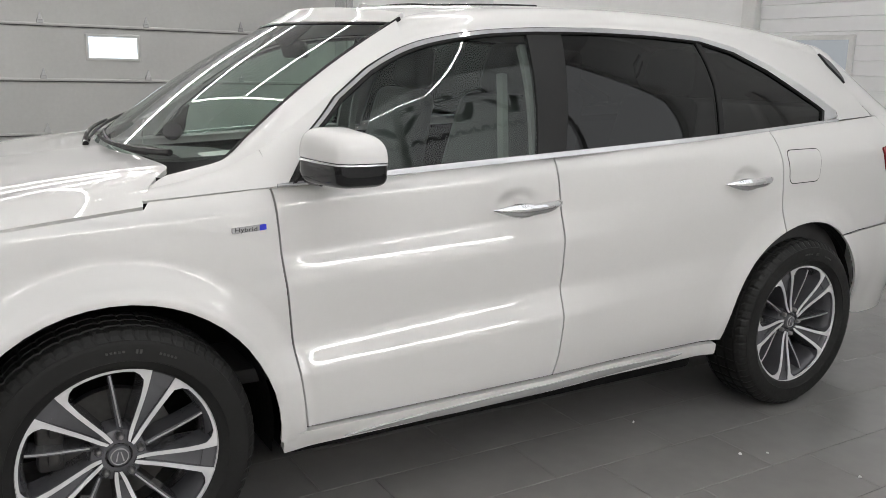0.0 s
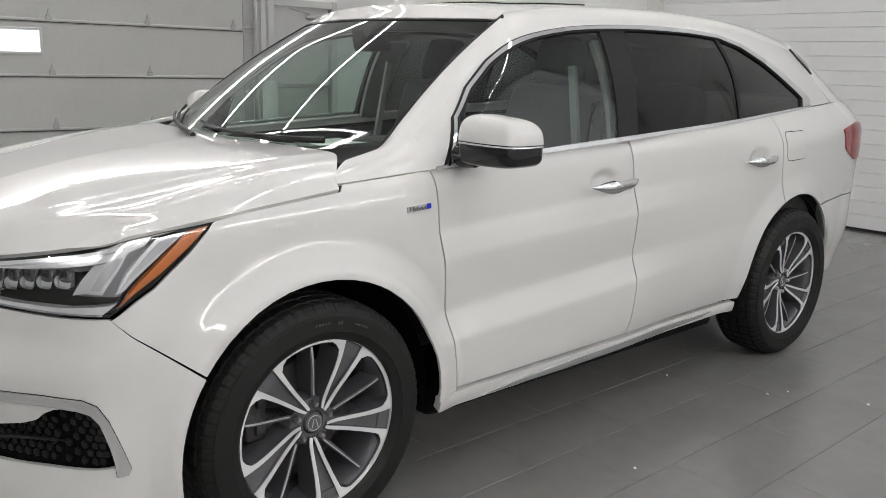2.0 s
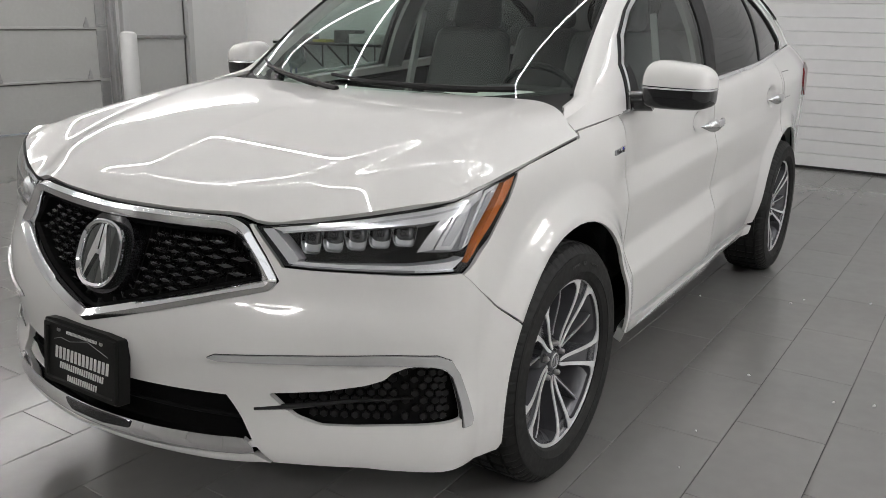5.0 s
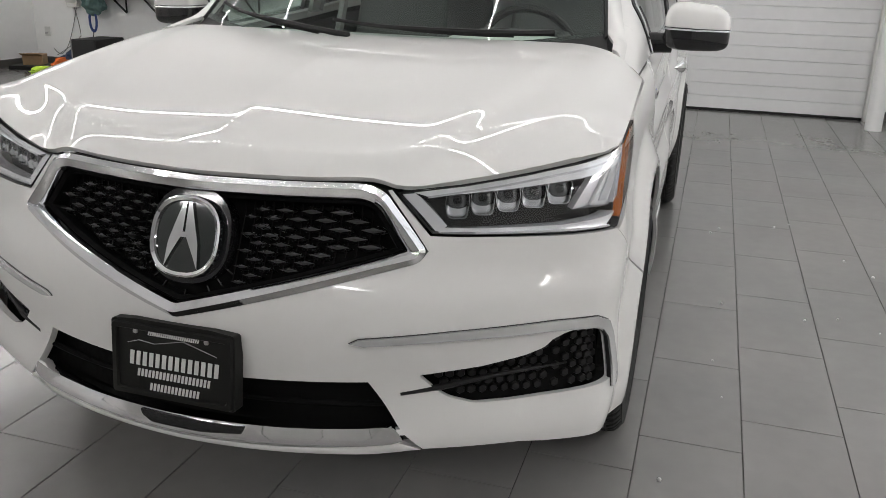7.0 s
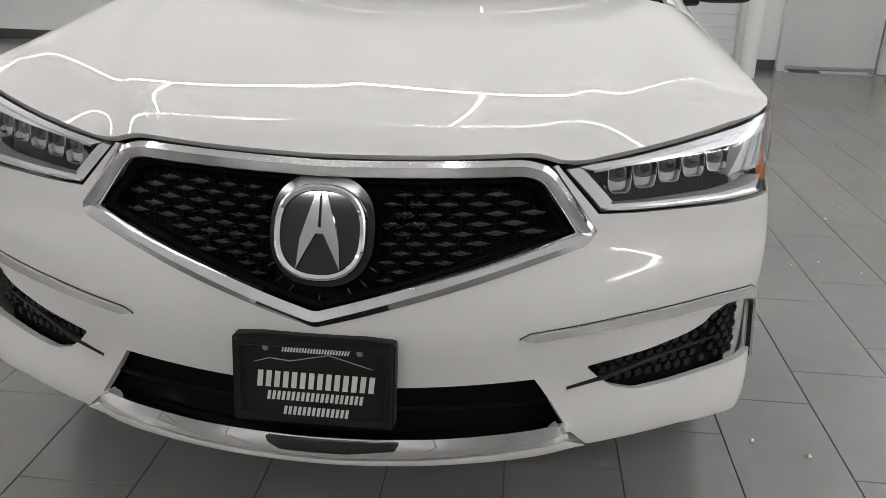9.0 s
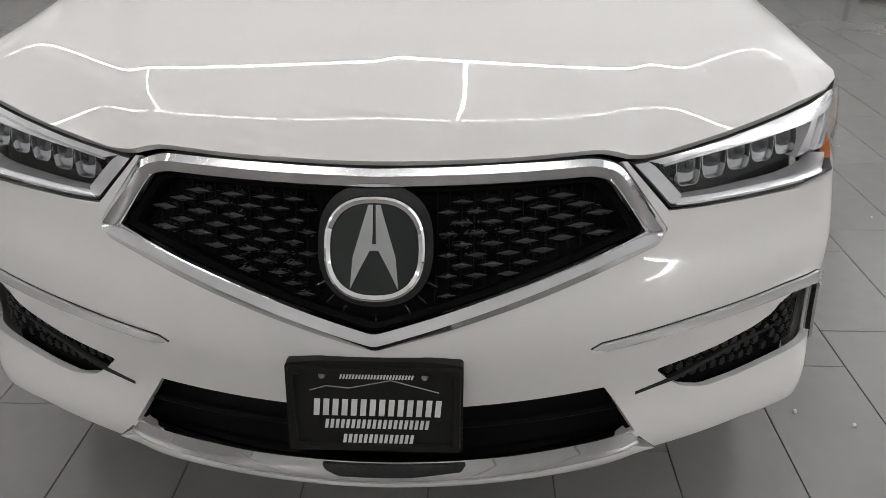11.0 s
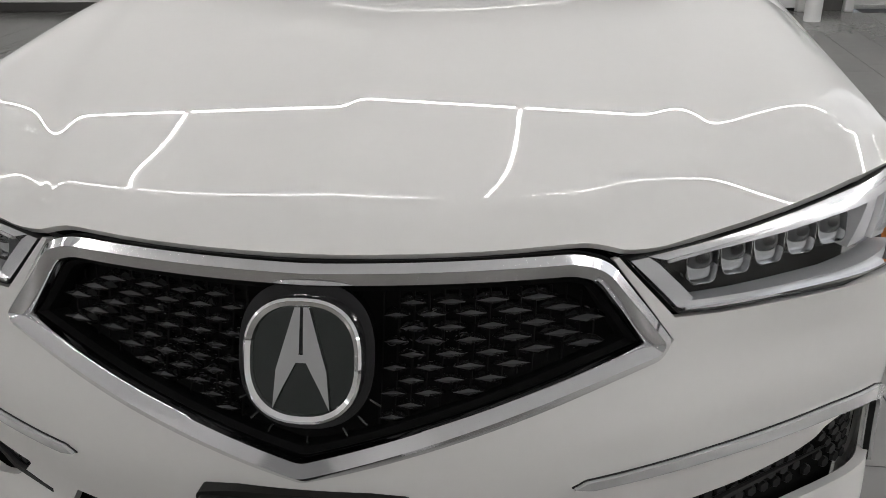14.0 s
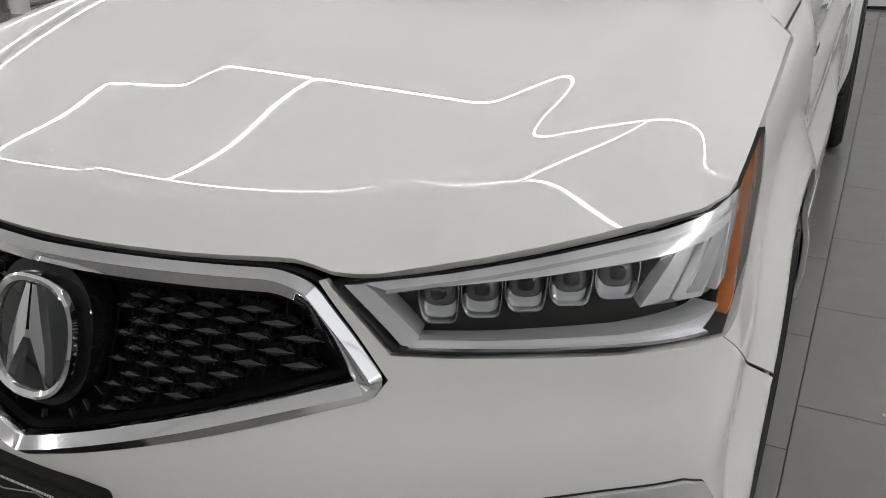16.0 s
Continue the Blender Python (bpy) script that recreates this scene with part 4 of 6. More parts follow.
# upright webs of the mesh behind the studs
for sgn in (-1, 1):
    for i in range(18):
        y = 0.108 + 0.0225 * i
        run = []
        for j in range(24):
            z = 0.625 + 0.28 * j / 23
            yy = y + 0.10 * (z - 0.76) * (y - 0.05)
            if inside(hole, sgn * yy, z) and math.hypot(yy / 0.118, (z - EM_Z) / 0.115) > 1.0:
                p, n = facing(S, sgn * yy, z)
                run.append(tuple(p - n * 0.040))
        if len(run) > 3:
            part("grille_web", tube(run, 0.0022, 4), VOID, grille)

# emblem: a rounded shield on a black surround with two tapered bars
def oval(w, h, n=40, e=2.6):
    return [(w * math.copysign(abs(math.cos(a)) ** (2 / e), math.cos(a)), h * math.copysign(abs(math.sin(a)) ** (2 / e), math.sin(a))) for a in (2 * math.pi * i / n for i in range(n))]


def em_face(a, b):
    return 0.925 - 0.38 * (b - EM_Z) - 0.6 * a * a - 0.35 * (b - EM_Z) ** 2, a, b


em = [(a, EM_Z + b * (1 - 0.06 * a * a / 0.01)) for a, b in oval(0.089, 0.087)]
sur = [(a * 1.16, EM_Z + (b - EM_Z) * 1.17 + 0.004) for a, b in em]
part("emblem_surround", joined(panel(em_face, sur, step=0.03, off=-0.012, depth=0.05)), BLACK_GLOSS, grille, "gloss black emblem surround")
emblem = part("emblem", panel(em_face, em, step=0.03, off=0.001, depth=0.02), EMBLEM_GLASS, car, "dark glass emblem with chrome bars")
rl = [em] + [[(a * k, EM_Z + (b - EM_Z) * k) for a, b in em] for k in (0.975, 0.93, 0.86, 0.835)]
part("emblem_ring", band(em_face, list(zip(rl, (0.001, 0.009, 0.012, 0.007, -0.004)))), CHROME, emblem, "chrome ring")
for s in (-1, 1):
    blade = [(s * 0.0022, EM_Z + 0.072), (s * 0.0105, EM_Z + 0.072), (s * 0.037, EM_Z - 0.012), (s * 0.042, EM_Z - 0.066), (s * 0.027, EM_Z - 0.036), (s * 0.0075, EM_Z - 0.001), (s * 0.0030, EM_Z + 0.012)]
    part("emblem_bar", panel(em_face, blade[::s], step=0.02, off=0.008, depth=0.008), CHROME, emblem, "tapered chrome bar", smooth=False)
part("emblem_bridge", panel(em_face, [(-0.009, EM_Z - 0.001), (0.009, EM_Z - 0.001), (0.005, EM_Z + 0.010), (-0.005, EM_Z + 0.010)], step=0.02, off=0.008, depth=0.008), CHROME, emblem)

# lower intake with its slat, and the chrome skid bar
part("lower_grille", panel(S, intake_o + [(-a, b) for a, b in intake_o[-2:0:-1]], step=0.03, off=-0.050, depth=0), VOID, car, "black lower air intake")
slat = [facing(S, -0.46 + 0.92 * i / 24, 0.415)[0] - np.array([0.022, 0, 0]) for i in range(25)]
part("intake_slat", tube([tuple(p) for p in slat], 0.007, 6), VOID, car)


def chin(u, z):
    x, y, w = S(u, 0.345)
    k = 0.345 - z
    end = min(max((abs(u) - 0.40) / 0.10, 0), 1)
    return x + 0.012 - 0.010 * end * end + 0.20 * min(max(k, 0), 0.030) - 0.6 * max(k - 0.030, 0), y, w - k


skid_h = [(0.0, 0.371), (0.25, 0.372), (0.462, 0.379), (0.482, 0.376), (0.491, 0.366), (0.506, 0.340), (0.48, 0.334), (0.25, 0.329), (0.0, 0.325)]
part("skid_bar", panel(chin, skid_h + [(-a, b) for a, b in skid_h[-2:0:-1]], step=0.02, off=0.004, depth=0.03), CHROME, car, "bright chrome lower skid bar")
hook = round_corners([(-0.105, 0.366), (0.165, 0.366), (0.155, 0.345), (0.06, 0.336), (-0.075, 0.336), (-0.10, 0.350)], 0.006)
part("skid_recess", panel(chin, hook, step=0.02, off=0.007, depth=0.006), BLACK_GLOSS, car)
lip = [(0.0, 0.318), (0.25, 0.322), (0.50, 0.332), (0.545, 0.316), (0.50, 0.308), (0.25, 0.302), (0.0, 0.299)]
part("chin_lip", panel(chin, lip + [(-a, b) for a, b in lip[-2:0:-1]], step=0.03, off=-0.004, depth=0.03), PAINT, car)

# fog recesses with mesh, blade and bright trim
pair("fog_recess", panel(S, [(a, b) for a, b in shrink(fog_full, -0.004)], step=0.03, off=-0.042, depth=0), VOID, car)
hexes = []
for i in range(16):
    for j in range(8):
        a, b = 0.575 + 0.0235 * i + (0.0118 if j % 2 else 0), 0.437 + 0.0185 * j
        if inside(fog_full, a, b) and inside(fog_full, a - 0.012, b) and a < 0.90:
            ring = [(0.0118 * math.cos(k * math.pi / 3 + 0.5), 0.0118 * math.sin(k * math.pi / 3 + 0.5), 0.0) for k in range(6)]
            top = [(x * 0.80, y * 0.80, 0.006) for x, y, _ in ring]
            g = (np.array(ring + top), [tuple(range(6, 12))] + [(k, (k + 1) % 6, 6 + (k + 1) % 6, 6 + k) for k in range(6)], None)
            hexes.append(on_surface(g, S, a, b, -0.040))
pair("fog_mesh", joined(*hexes), FOG_MESH, car, "black honeycomb mesh")
fin_line = [(0.492, 0.447), (0.58, 0.462), (0.70, 0.478), (0.82, 0.486)]
fl = []
for a, b in fin_line:
    p, n = facing(S, a, b)
    fl.append(tuple(p - n * (0.002 + 0.02 * smooth(0.55, 0.8, a))))
pair("fog_blade", tube(fl, [0.005, 0.008, 0.006, 0.002], 6), FOG_MESH)
trim = [(0.392, 0.578), (0.41, 0.587), (0.60, 0.602), (0.80, 0.612), (0.865, 0.610), (0.905, 0.594), (0.930, 0.556), (0.974, 0.424), (0.969, 0.410), (0.942, 0.410), (0.905, 0.550), (0.885, 0.574), (0.855, 0.584), (0.80, 0.588), (0.60, 0.582), (0.42, 0.572)]
pair("fog_trim", panel(S, trim, step=0.012, off=0.008, depth=0.02), SATIN, car, "satin chrome fog lamp trim")
trim_lip = round_corners(shrink(trim, -0.0018), 0.004)
pair("fog_trim_seal", panel(S, trim_lip, step=0.02, off=0.002, depth=0.01), BLACK)

# number plate holder: raised lettering is kept as plain bars
PX = 1.006


def plate_face(a, b):
    return PX - 0.10 * (b - 0.5), a, b


holder = part("plate_holder", panel(plate_face, round_corners([(-0.158, 0.412), (0.158, 0.412), (0.158, 0.588), (0.10, 0.594), (-0.10, 0.594), (-0.158, 0.588)], 0.008), step=0.04, off=0.004, depth=0.035), PLATE, car, "black dealer plate in a plastic frame")
fo = [(-0.155, 0.414), (0.155, 0.414), (0.155, 0.585), (-0.155, 0.585)]
lo = ring_loops(fo, (0.0, 0.003, 0.013, 0.016), 0.008, 0.03)
part("plate_frame", band(plate_face, list(zip(lo, (0.0, 0.012, 0.012, 0.006)))), PLATE, holder)


def bar(x0, x1, z0, z1, slant=0.0):
    return panel(plate_face, [(x0, z0), (x1, z0), (x1 + slant, z1), (x0 + slant, z1)], step=0.05, off=0.0062, depth=0.001)


def word(xa, xb, z0, z1, n, name):
    """A row of plain bars for a word of n strokes."""
    w = (xb - xa) / n
    for i in range(n):
        part(name, bar(xa + w * (i + 0.10), xa + w * (i + 0.72), z0, z1, 0.003), INK, holder, smooth=False)


word(-0.062, 0.070, 0.5600, 0.5700, 24, "print_bar")
word(-0.112, 0.122, 0.4860, 0.5190, 14, "print_bar")
word(-0.092, 0.098, 0.4600, 0.4780, 20, "print_bar")
word(-0.060, 0.070, 0.4300, 0.4475, 14, "print_bar")
word(-0.048, 0.056, 0.4185, 0.4265, 20, "print_bar")
ridge = [(-0.115, 0.535), (-0.085, 0.5445), (-0.045, 0.5405), (0.03, 0.557), (0.115, 0.534)]
part("print_line", joined(*[panel(plate_face, [(a[0], a[1]), (b[0], b[1]), (b[0], b[1] + 0.0018), (a[0], a[1] + 0.0018)], step=0.05, off=0.0062, depth=0.001) for a, b in zip(ridge, ridge[1:])]), SATIN, holder)
for a in (-0.092, 0.090):
    part("plate_screw", on_surface(lathe([(0.0, 0.004), (0.0055, 0.0035), (0.0065, 0.0)], 14, "z"), plate_face, a, 0.5665, 0.006), STEEL, holder)

# headlamps
def superball(half, e1, e2, lo=-90.0, hi=90.0, n=28, m=14):
    v, f = [], []
    sg = lambda c, e: math.copysign(abs(c) ** e, c)
    for j in range(m + 1):
        b = radians(lo + (hi - lo) * j / m)
        for i in range(n):
            a = 2 * math.pi * i / n
            v.append((half[0] * sg(math.cos(b), e1) * sg(math.cos(a), e2), half[1] * sg(math.cos(b), e1) * sg(math.sin(a), e2), half[2] * sg(math.sin(b), e1)))
    for j in range(m):
        for i in range(n):
            k = (i + 1) % n
            f.append((j * n + i, j * n + k, (j + 1) * n + k, (j + 1) * n + i))
    return np.array(v), f, None


def top_of(u, d):
    return u, lamp_top(u) - 0.005 - d


lp = [(a, b) for a, b in lamp_poly]
for s in (1, -1):
    fl = (lambda g: g) if s == 1 else mirror
    hl = part("headlamp", fl(panel(S, lp, step=0.03, off=-0.085, depth=0)), BLACK, car, "led headlamp with five projector lenses")
    lo = [lp] + [[p[:2] for p in shrink(lp, w)] for w in (0.001, 0.002, 0.0035)]
    part("lamp_seal", fl(band(S, list(zip(lo, (-0.03, 0.000, -0.002, -0.03))))), BLACK, hl)
    side = [(0.466, 0.890), (0.541, 0.812), (0.553, 0.811), (0.564, 0.823), (0.506, 0.883), (0.492, 0.893)]
    part("lamp_bezel", fl(panel(S, side, step=0.02, off=-0.014, depth=0.05)), LAMP_SILVER, hl, "silver inner bezel")
    low = [(0.548, 0.809), (0.70, 0.808), (0.905, 0.812), (0.950, 0.838), (0.925, 0.833), (0.80, 0.820), (0.65, 0.817), (0.560, 0.818)]
    part("lamp_sill", fl(panel(S, low, step=0.02, off=-0.018, depth=0.04)), LAMP_SILVER, hl, "silver lower strip")
    rim_low = [(0.548, 0.8065), (0.70, 0.8055), (0.908, 0.809), (0.905, 0.8135), (0.70, 0.810), (0.552, 0.811)]
    part("lamp_edge", fl(panel(S, rim_low, step=0.02, off=-0.008, depth=0.02)), CHROME, hl, "bright lower edge")
    top = [top_of(u, 0.002) for u in (0.49, 0.6, 0.72, 0.8, 0.9, 1.0, 1.06)] + [top_of(1.04, 0.022), (0.98, 0.952), (0.90, 0.938), (0.80, 0.921), (0.70, 0.906), (0.60, 0.894), (0.52, 0.886)]
    part("lamp_upper_strip", fl(panel(S, top, step=0.02, off=-0.012, depth=0.05)), LAMP_SILVER, hl, "silver upper strip")
    crease = [top_of(u, 0.013) for u in (0.52, 0.65, 0.8, 0.9, 0.98)] + [top_of(u, 0.018) for u in (0.98, 0.9, 0.8, 0.65, 0.52)]
    part("lamp_crease", fl(panel(S, crease, step=0.02, off=-0.009, depth=0.006)), SATIN, hl)
    for k in range(5):
        a, b = 0.583 + 0.0525 * k, 0.866 + 0.0072 * k
        hw, hh = 0.0255, 0.0315
        box = [(-hw + 0.008, -hh), (hw - 0.003, -hh), (hw, -hh * 0.4), (hw, hh), (-hw, hh), (-hw, -hh * 0.2)]
        box = [(a + x, b + y) for x, y in box]
        lo = [[p[:2] for p in round_corners(shrink(box, w), 0.015 - w, 6)] for w in (-0.0004, 0.0004, 0.0014, 0.0026)]
        pod = part("projector", fl(band(S, list(zip(lo, (-0.075, -0.031, -0.031, -0.060))))), CHROME, hl, "bright projector rim")
        eye = superball((hw - 0.0025, hh * 0.66, 0.019), 0.75, 0.72)
        part("projector_lens", fl(on_surface(eye, S, a, b + hh * 0.30, -0.050)), LED_GLASS, hl, "dark glass lens")
        iris = superball((hw * 0.42, hh * 0.30, 0.004), 0.8, 0.8, 0, 90, 20, 6)
        part("projector_iris", fl(on_surface(iris, S, a, b + hh * 0.34, -0.0325)), BLACK_GLOSS, hl)
        foot = superball((hw - 0.0020, hh * 0.52, 0.014), 0.7, 0.65)
        part("projector_foot", fl(on_surface(foot, S, a, b - hh * 0.44, -0.051)), LAMP_CLEAR, hl, "clear lower lens")
    for n, drl in (("inner", [(0.862, 0.860), (0.908, 0.858), (1.000, 0.956), (0.918, 0.956)]), ("outer", [(0.948, 0.858), (0.985, 0.868), (1.150, 0.995), (1.075, 0.985), (1.034, 0.948)])):
        part("running_light", fl(panel(S, drl, step=0.02, off=-0.020, depth=0.03)), LAMP_SILVER, hl, "pale light guide")
        mid = shrink(drl, 0.010)
        part("light_guide_core", fl(panel(S, mid, step=0.02, off=-0.016, depth=0.004)), LAMP_CLEAR, hl)
    back = [(0.836, 0.850), (0.965, 0.852), (1.09, 0.950), (1.035, 0.972), (0.90, 0.948)]
    part("running_light_back", fl(panel(S, back, step=0.02, off=-0.034, depth=0.02)), LAMP_GREY, hl, "grey reflector behind the light guides")
    part("running_light_gap", fl(panel(S, [(0.822, 0.850), (0.858, 0.858), (0.912, 0.952), (0.872, 0.944)], step=0.02, off=-0.030, depth=0.03)), LAMP_SILVER, hl)
    amb = [(0.948, 0.826), (1.07, 0.896), (1.15, 0.955), (1.205, 1.002), (1.150, 0.994), (1.10, 0.950), (1.02, 0.884)]
    part("side_marker", fl(panel(S, amb, step=0.02, off=-0.006, depth=0.02)), AMBER, hl, "amber side marker")
    lens = part("lamp_lens", fl(panel(S, shrink(lp, 0.0035), step=0.025, off=0.001, depth=0)), GLASS_LAMP, hl, "clear lens")
    lens.visible_shadow = False

# door mirrors
def mirror_bend(geo):
    v = np.asarray(geo[0]).copy()
    v[:, 2] += -0.10 * (v[:, 1]) * (v[:, 2] > 0) * (v[:, 2] / 0.09) + 0.02 * np.maximum(-v[:, 1], 0)
    v[:, 0] -= 0.25 * v[:, 1]
    return v + np.array([-0.612, 1.010, 1.163]), geo[1], None


for s in (1, -1):
    fl = (lambda g: g) if s == 1 else mirror
    mir = part("door_mirror", fl(mirror_bend(superball((0.080, 0.106, 0.056), 0.45, 0.42, -90, 5))), BLACK_GLOSS, car, "door mirror with white cap and black base")
    part("mirror_cap", fl(mirror_bend(superball((0.081, 0.108, 0.100), 0.55, 0.42, 3, 90))), PAINT, mir, "white cap")
    strip = superball((0.0825, 0.1095, 0.0055), 0.2, 0.42, -60, 40, 28, 2)
    strip = (np.asarray(strip[0]) + np.array([0, 0, 0.015]), strip[1], None)
    part("mirror_strip", fl(mirror_bend(strip)), SATIN, mir, "thin bright turn signal strip")
    part("mirror_stem", fl(tube([(-0.575, 0.80, 1.120), (-0.575, 0.86, 1.128), (-0.585, 0.93, 1.130)], [0.045, 0.036, 0.034], 10)), BLACK_GLOSS, mir)

# door handles, fuel flap, badge
for s in (1, -1):
    fl = (lambda g: g) if s == 1 else mirror
    for x0, x1, hz in ((-1.185, -1.463, 0.990), (-2.275, -2.547, 1.024)):
        pts, rad = [], []
        for i in range(13):
            t = i / 12
            x = x0 + (x1 - x0) * t
            z = hz + 0.010 * (t - 0.5) - 0.006 * math.sin(math.pi * t)
            y = half_width(x) + belly(z - belt(x)) + 0.004 + 0.034 * math.sin(math.pi * min(max((t + 0.02) / 1.04, 0), 1)) ** 0.7
            pts.append((x, y, z))
            rad.append(0.002 + 0.027 * math.sin(math.pi * min(t / 0.42, 1) * 0.5) * math.sin(math.pi * (0.03 + 0.94 * (1 - t)) * 0.5) ** 0.45 - 0.005 * math.exp(-((t - 0.55) / 0.12) ** 2))
        g = tube(pts, rad, 10)
        v = np.array(g[0])
        ctr = np.repeat(np.array(pts), 10, axis=0)
        v[:, 1] = ctr[:, 1] + (v[:, 1] - ctr[:, 1]) * 0.7
        hd = part("door_handle", fl((v, g[1], None)), CHROME, car, "chrome door handle")
        dot = lathe([(0.0, 0.0015), (0.004, 0.001), (0.0045, -0.002)], 10, "z")
        dv = np.array(dot[0])[:, [0, 2, 1]] + np.array([x1 + 0.052, pts[10][1] + 0.0125, pts[10][2]])
        part("lock_button", fl((dv, dot[1], None)), BLACK, hd)
flap = [(along(-2.658), 1.138), (along(-2.672), 1.000), (along(-2.868), 1.004), (along(-2.882), 1.140)]
flap = round_corners(flap, 0.03)
part("fuel_flap", panel(S, shrink(flap, 0.002), step=0.03, off=0.002, depth=0.01), PAINT, car)
part("fuel_flap_gap", panel(S, shrink(flap, -0.0015), step=0.03, off=0.0006, depth=0.0), DARK, car)
for s in (1, -1):
    fl = (lambda g: g) if s == 1 else mirror
    bd = part("badge", fl(panel(S, round_corners([(along(-0.322), 0.974), (along(-0.423), 0.978), (along(-0.423), 0.995), (along(-0.322), 0.991)], 0.004), step=0.03, off=0.005, depth=0.006)), SATIN, car, "silver and blue hybrid badge")
    part("badge_tip", fl(panel(S, [(along(-0.403), 0.9775), (along(-0.4225), 0.9785), (along(-0.4225), 0.9945), (along(-0.403), 0.9938)], step=0.03, off=0.0065, depth=0.003)), BLUE, bd, "blue tip")


def letters(text, size, name, mat, parent, place):
    cu = bpy.data.curves.new(name, "FONT")
    cu.body, cu.size, cu.extrude, cu.align_x, cu.align_y = text, size, 0.0006, "CENTER", "CENTER"
    ob = bpy.data.objects.new(name, cu)
    me = bpy.data.meshes.new_from_object(ob)
    bpy.data.objects.remove(ob)
    me.transform(place)
    me.materials.append(mat)
    ob = new(name, me)
    ob.parent = parent
    return ob


bx, by, bz = S(along(-0.362), 0.984)
letters("Hybrid", 0.0175, "badge_lettering", BLACK, [o for o in car.children if o.name.startswith("badge")][0], Matrix.Translation((bx, by + 0.0075, bz)) @ pose(0, 0, 0, 90, 0, 180) @ Matrix.Diagonal((1.35, 1, 1, 1)))

# ---- wheels ----
def tyre_geo():
    prof = [(0.262, -0.105), (0.270, -0.112), (0.300, -0.122), (0.335, -0.121), (0.358, -0.108), (0.368, -0.098), (0.3715, -0.090), (0.374, -0.078), (0.366, -0.076), (0.366, -0.070), (0.3755, -0.068), (0.376, -0.030), (0.367, -0.028), (0.367, -0.021), (0.376, -0.019),
            (0.376, 0.019), (0.367, 0.021), (0.367, 0.028), (0.376, 0.030), (0.3755, 0.068), (0.366, 0.070), (0.366, 0.076), (0.374, 0.078), (0.3715, 0.090), (0.368, 0.098), (0.358, 0.108), (0.345, 0.117), (0.3445, 0.1195), (0.335, 0.121), (0.300, 0.122), (0.290, 0.1225), (0.289, 0.1205), (0.270, 0.112), (0.262, 0.105)]
    n = 264
    v, f = [], []
    m = len(prof)
    for i in range(n):
        a = 2 * math.pi * i / n
        cut = (i % 4 == 0)
        for k, (r, h) in enumerate(prof):
            if cut and abs(h) > 0.079 and r > 0.352:
                r -= 0.004
            if i % 6 == 3 and abs(h) < 0.079 and r > 0.37:
                r -= 0.004
            v.append((r * math.cos(a), h, r * math.sin(a)))
    for i in range(n):
        j = (i + 1) % n
        for k in range(m - 1):
            f.append((i * m + k, j * m + k, j * m + k + 1, i * m + k + 1))
    return np.array(v), f, None


def strip_solid(poly, y0, y1, dish):
    """A plate cut to an outline in the wheel's plane, from depth y0 to y1, dished toward the hub."""
    p = dense(poly, 0.012)
    n = len(p)
    c = lambda r: dish * (1 - smooth(0.05, 0.24, r))
    v = [(a, y1 - c(math.hypot(a, b)), b) for a, b in p] + [(a, y0 - c(math.hypot(a, b)), b) for a, b in p]
    f = [(i, i + n, (i + 1) % n + n, (i + 1) % n) for i in range(n)]
    tri = delaunay_2d_cdt([Vector(q) for q in p], [(i, (i + 1) % n) for i in range(n)], [], 1, 1e-7)
    if len(tri[0]) == n:
        f += [tuple(t) for t in tri[2]]
    return v, f, None




def ray_bar(r0, a0, w0, r1, a1, w1, bow=0.0, n=8):
    """A tapered, slightly curved spoke outline from (r0, a0) to (r1, a1)."""
    l, r = [], []
    p0 = np.array([r0 * math.cos(radians(a0)), r0 * math.sin(radians(a0))])
    p1 = np.array([r1 * math.cos(radians(a1)), r1 * math.sin(radians(a1))])
    d = (p1 - p0) / np.linalg.norm(p1 - p0)
    nrm = np.array([-d[1], d[0]])
    for i in range(n + 1):
        t = i / n
        c = p0 + (p1 - p0) * t + nrm * bow * math.sin(math.pi * t)
        w = w0 + (w1 - w0) * t ** 1.5
        l.append(tuple(c + nrm * w / 2))
        r.append(tuple(c - nrm * w / 2))
    return l + r[::-1]


pocket_edge = spline((0.046, 0.0005), (0.060, 0.0030), (0.10, 0.0085), (0.15, 0.0150), (0.20, 0.0225), (0.2615, 0.0330))
arm_edge = spline((0.046, 0.0100), (0.060, 0.0145), (0.10, 0.0210), (0.15, 0.0285), (0.19, 0.0355), (0.215, 0.0410), (0.232, 0.0475), (0.244, 0.0620))
LEAN = 0.0138                   # the spoke pairs point past the hub's middle by this much


def at_arm(spin, r, off):
    a = radians(spin)
    off += LEAN
    h = math.sqrt(max(r * r - off * off, 1e-9))
    return h * math.cos(a) - off * math.sin(a), h * math.sin(a) + off * math.cos(a)


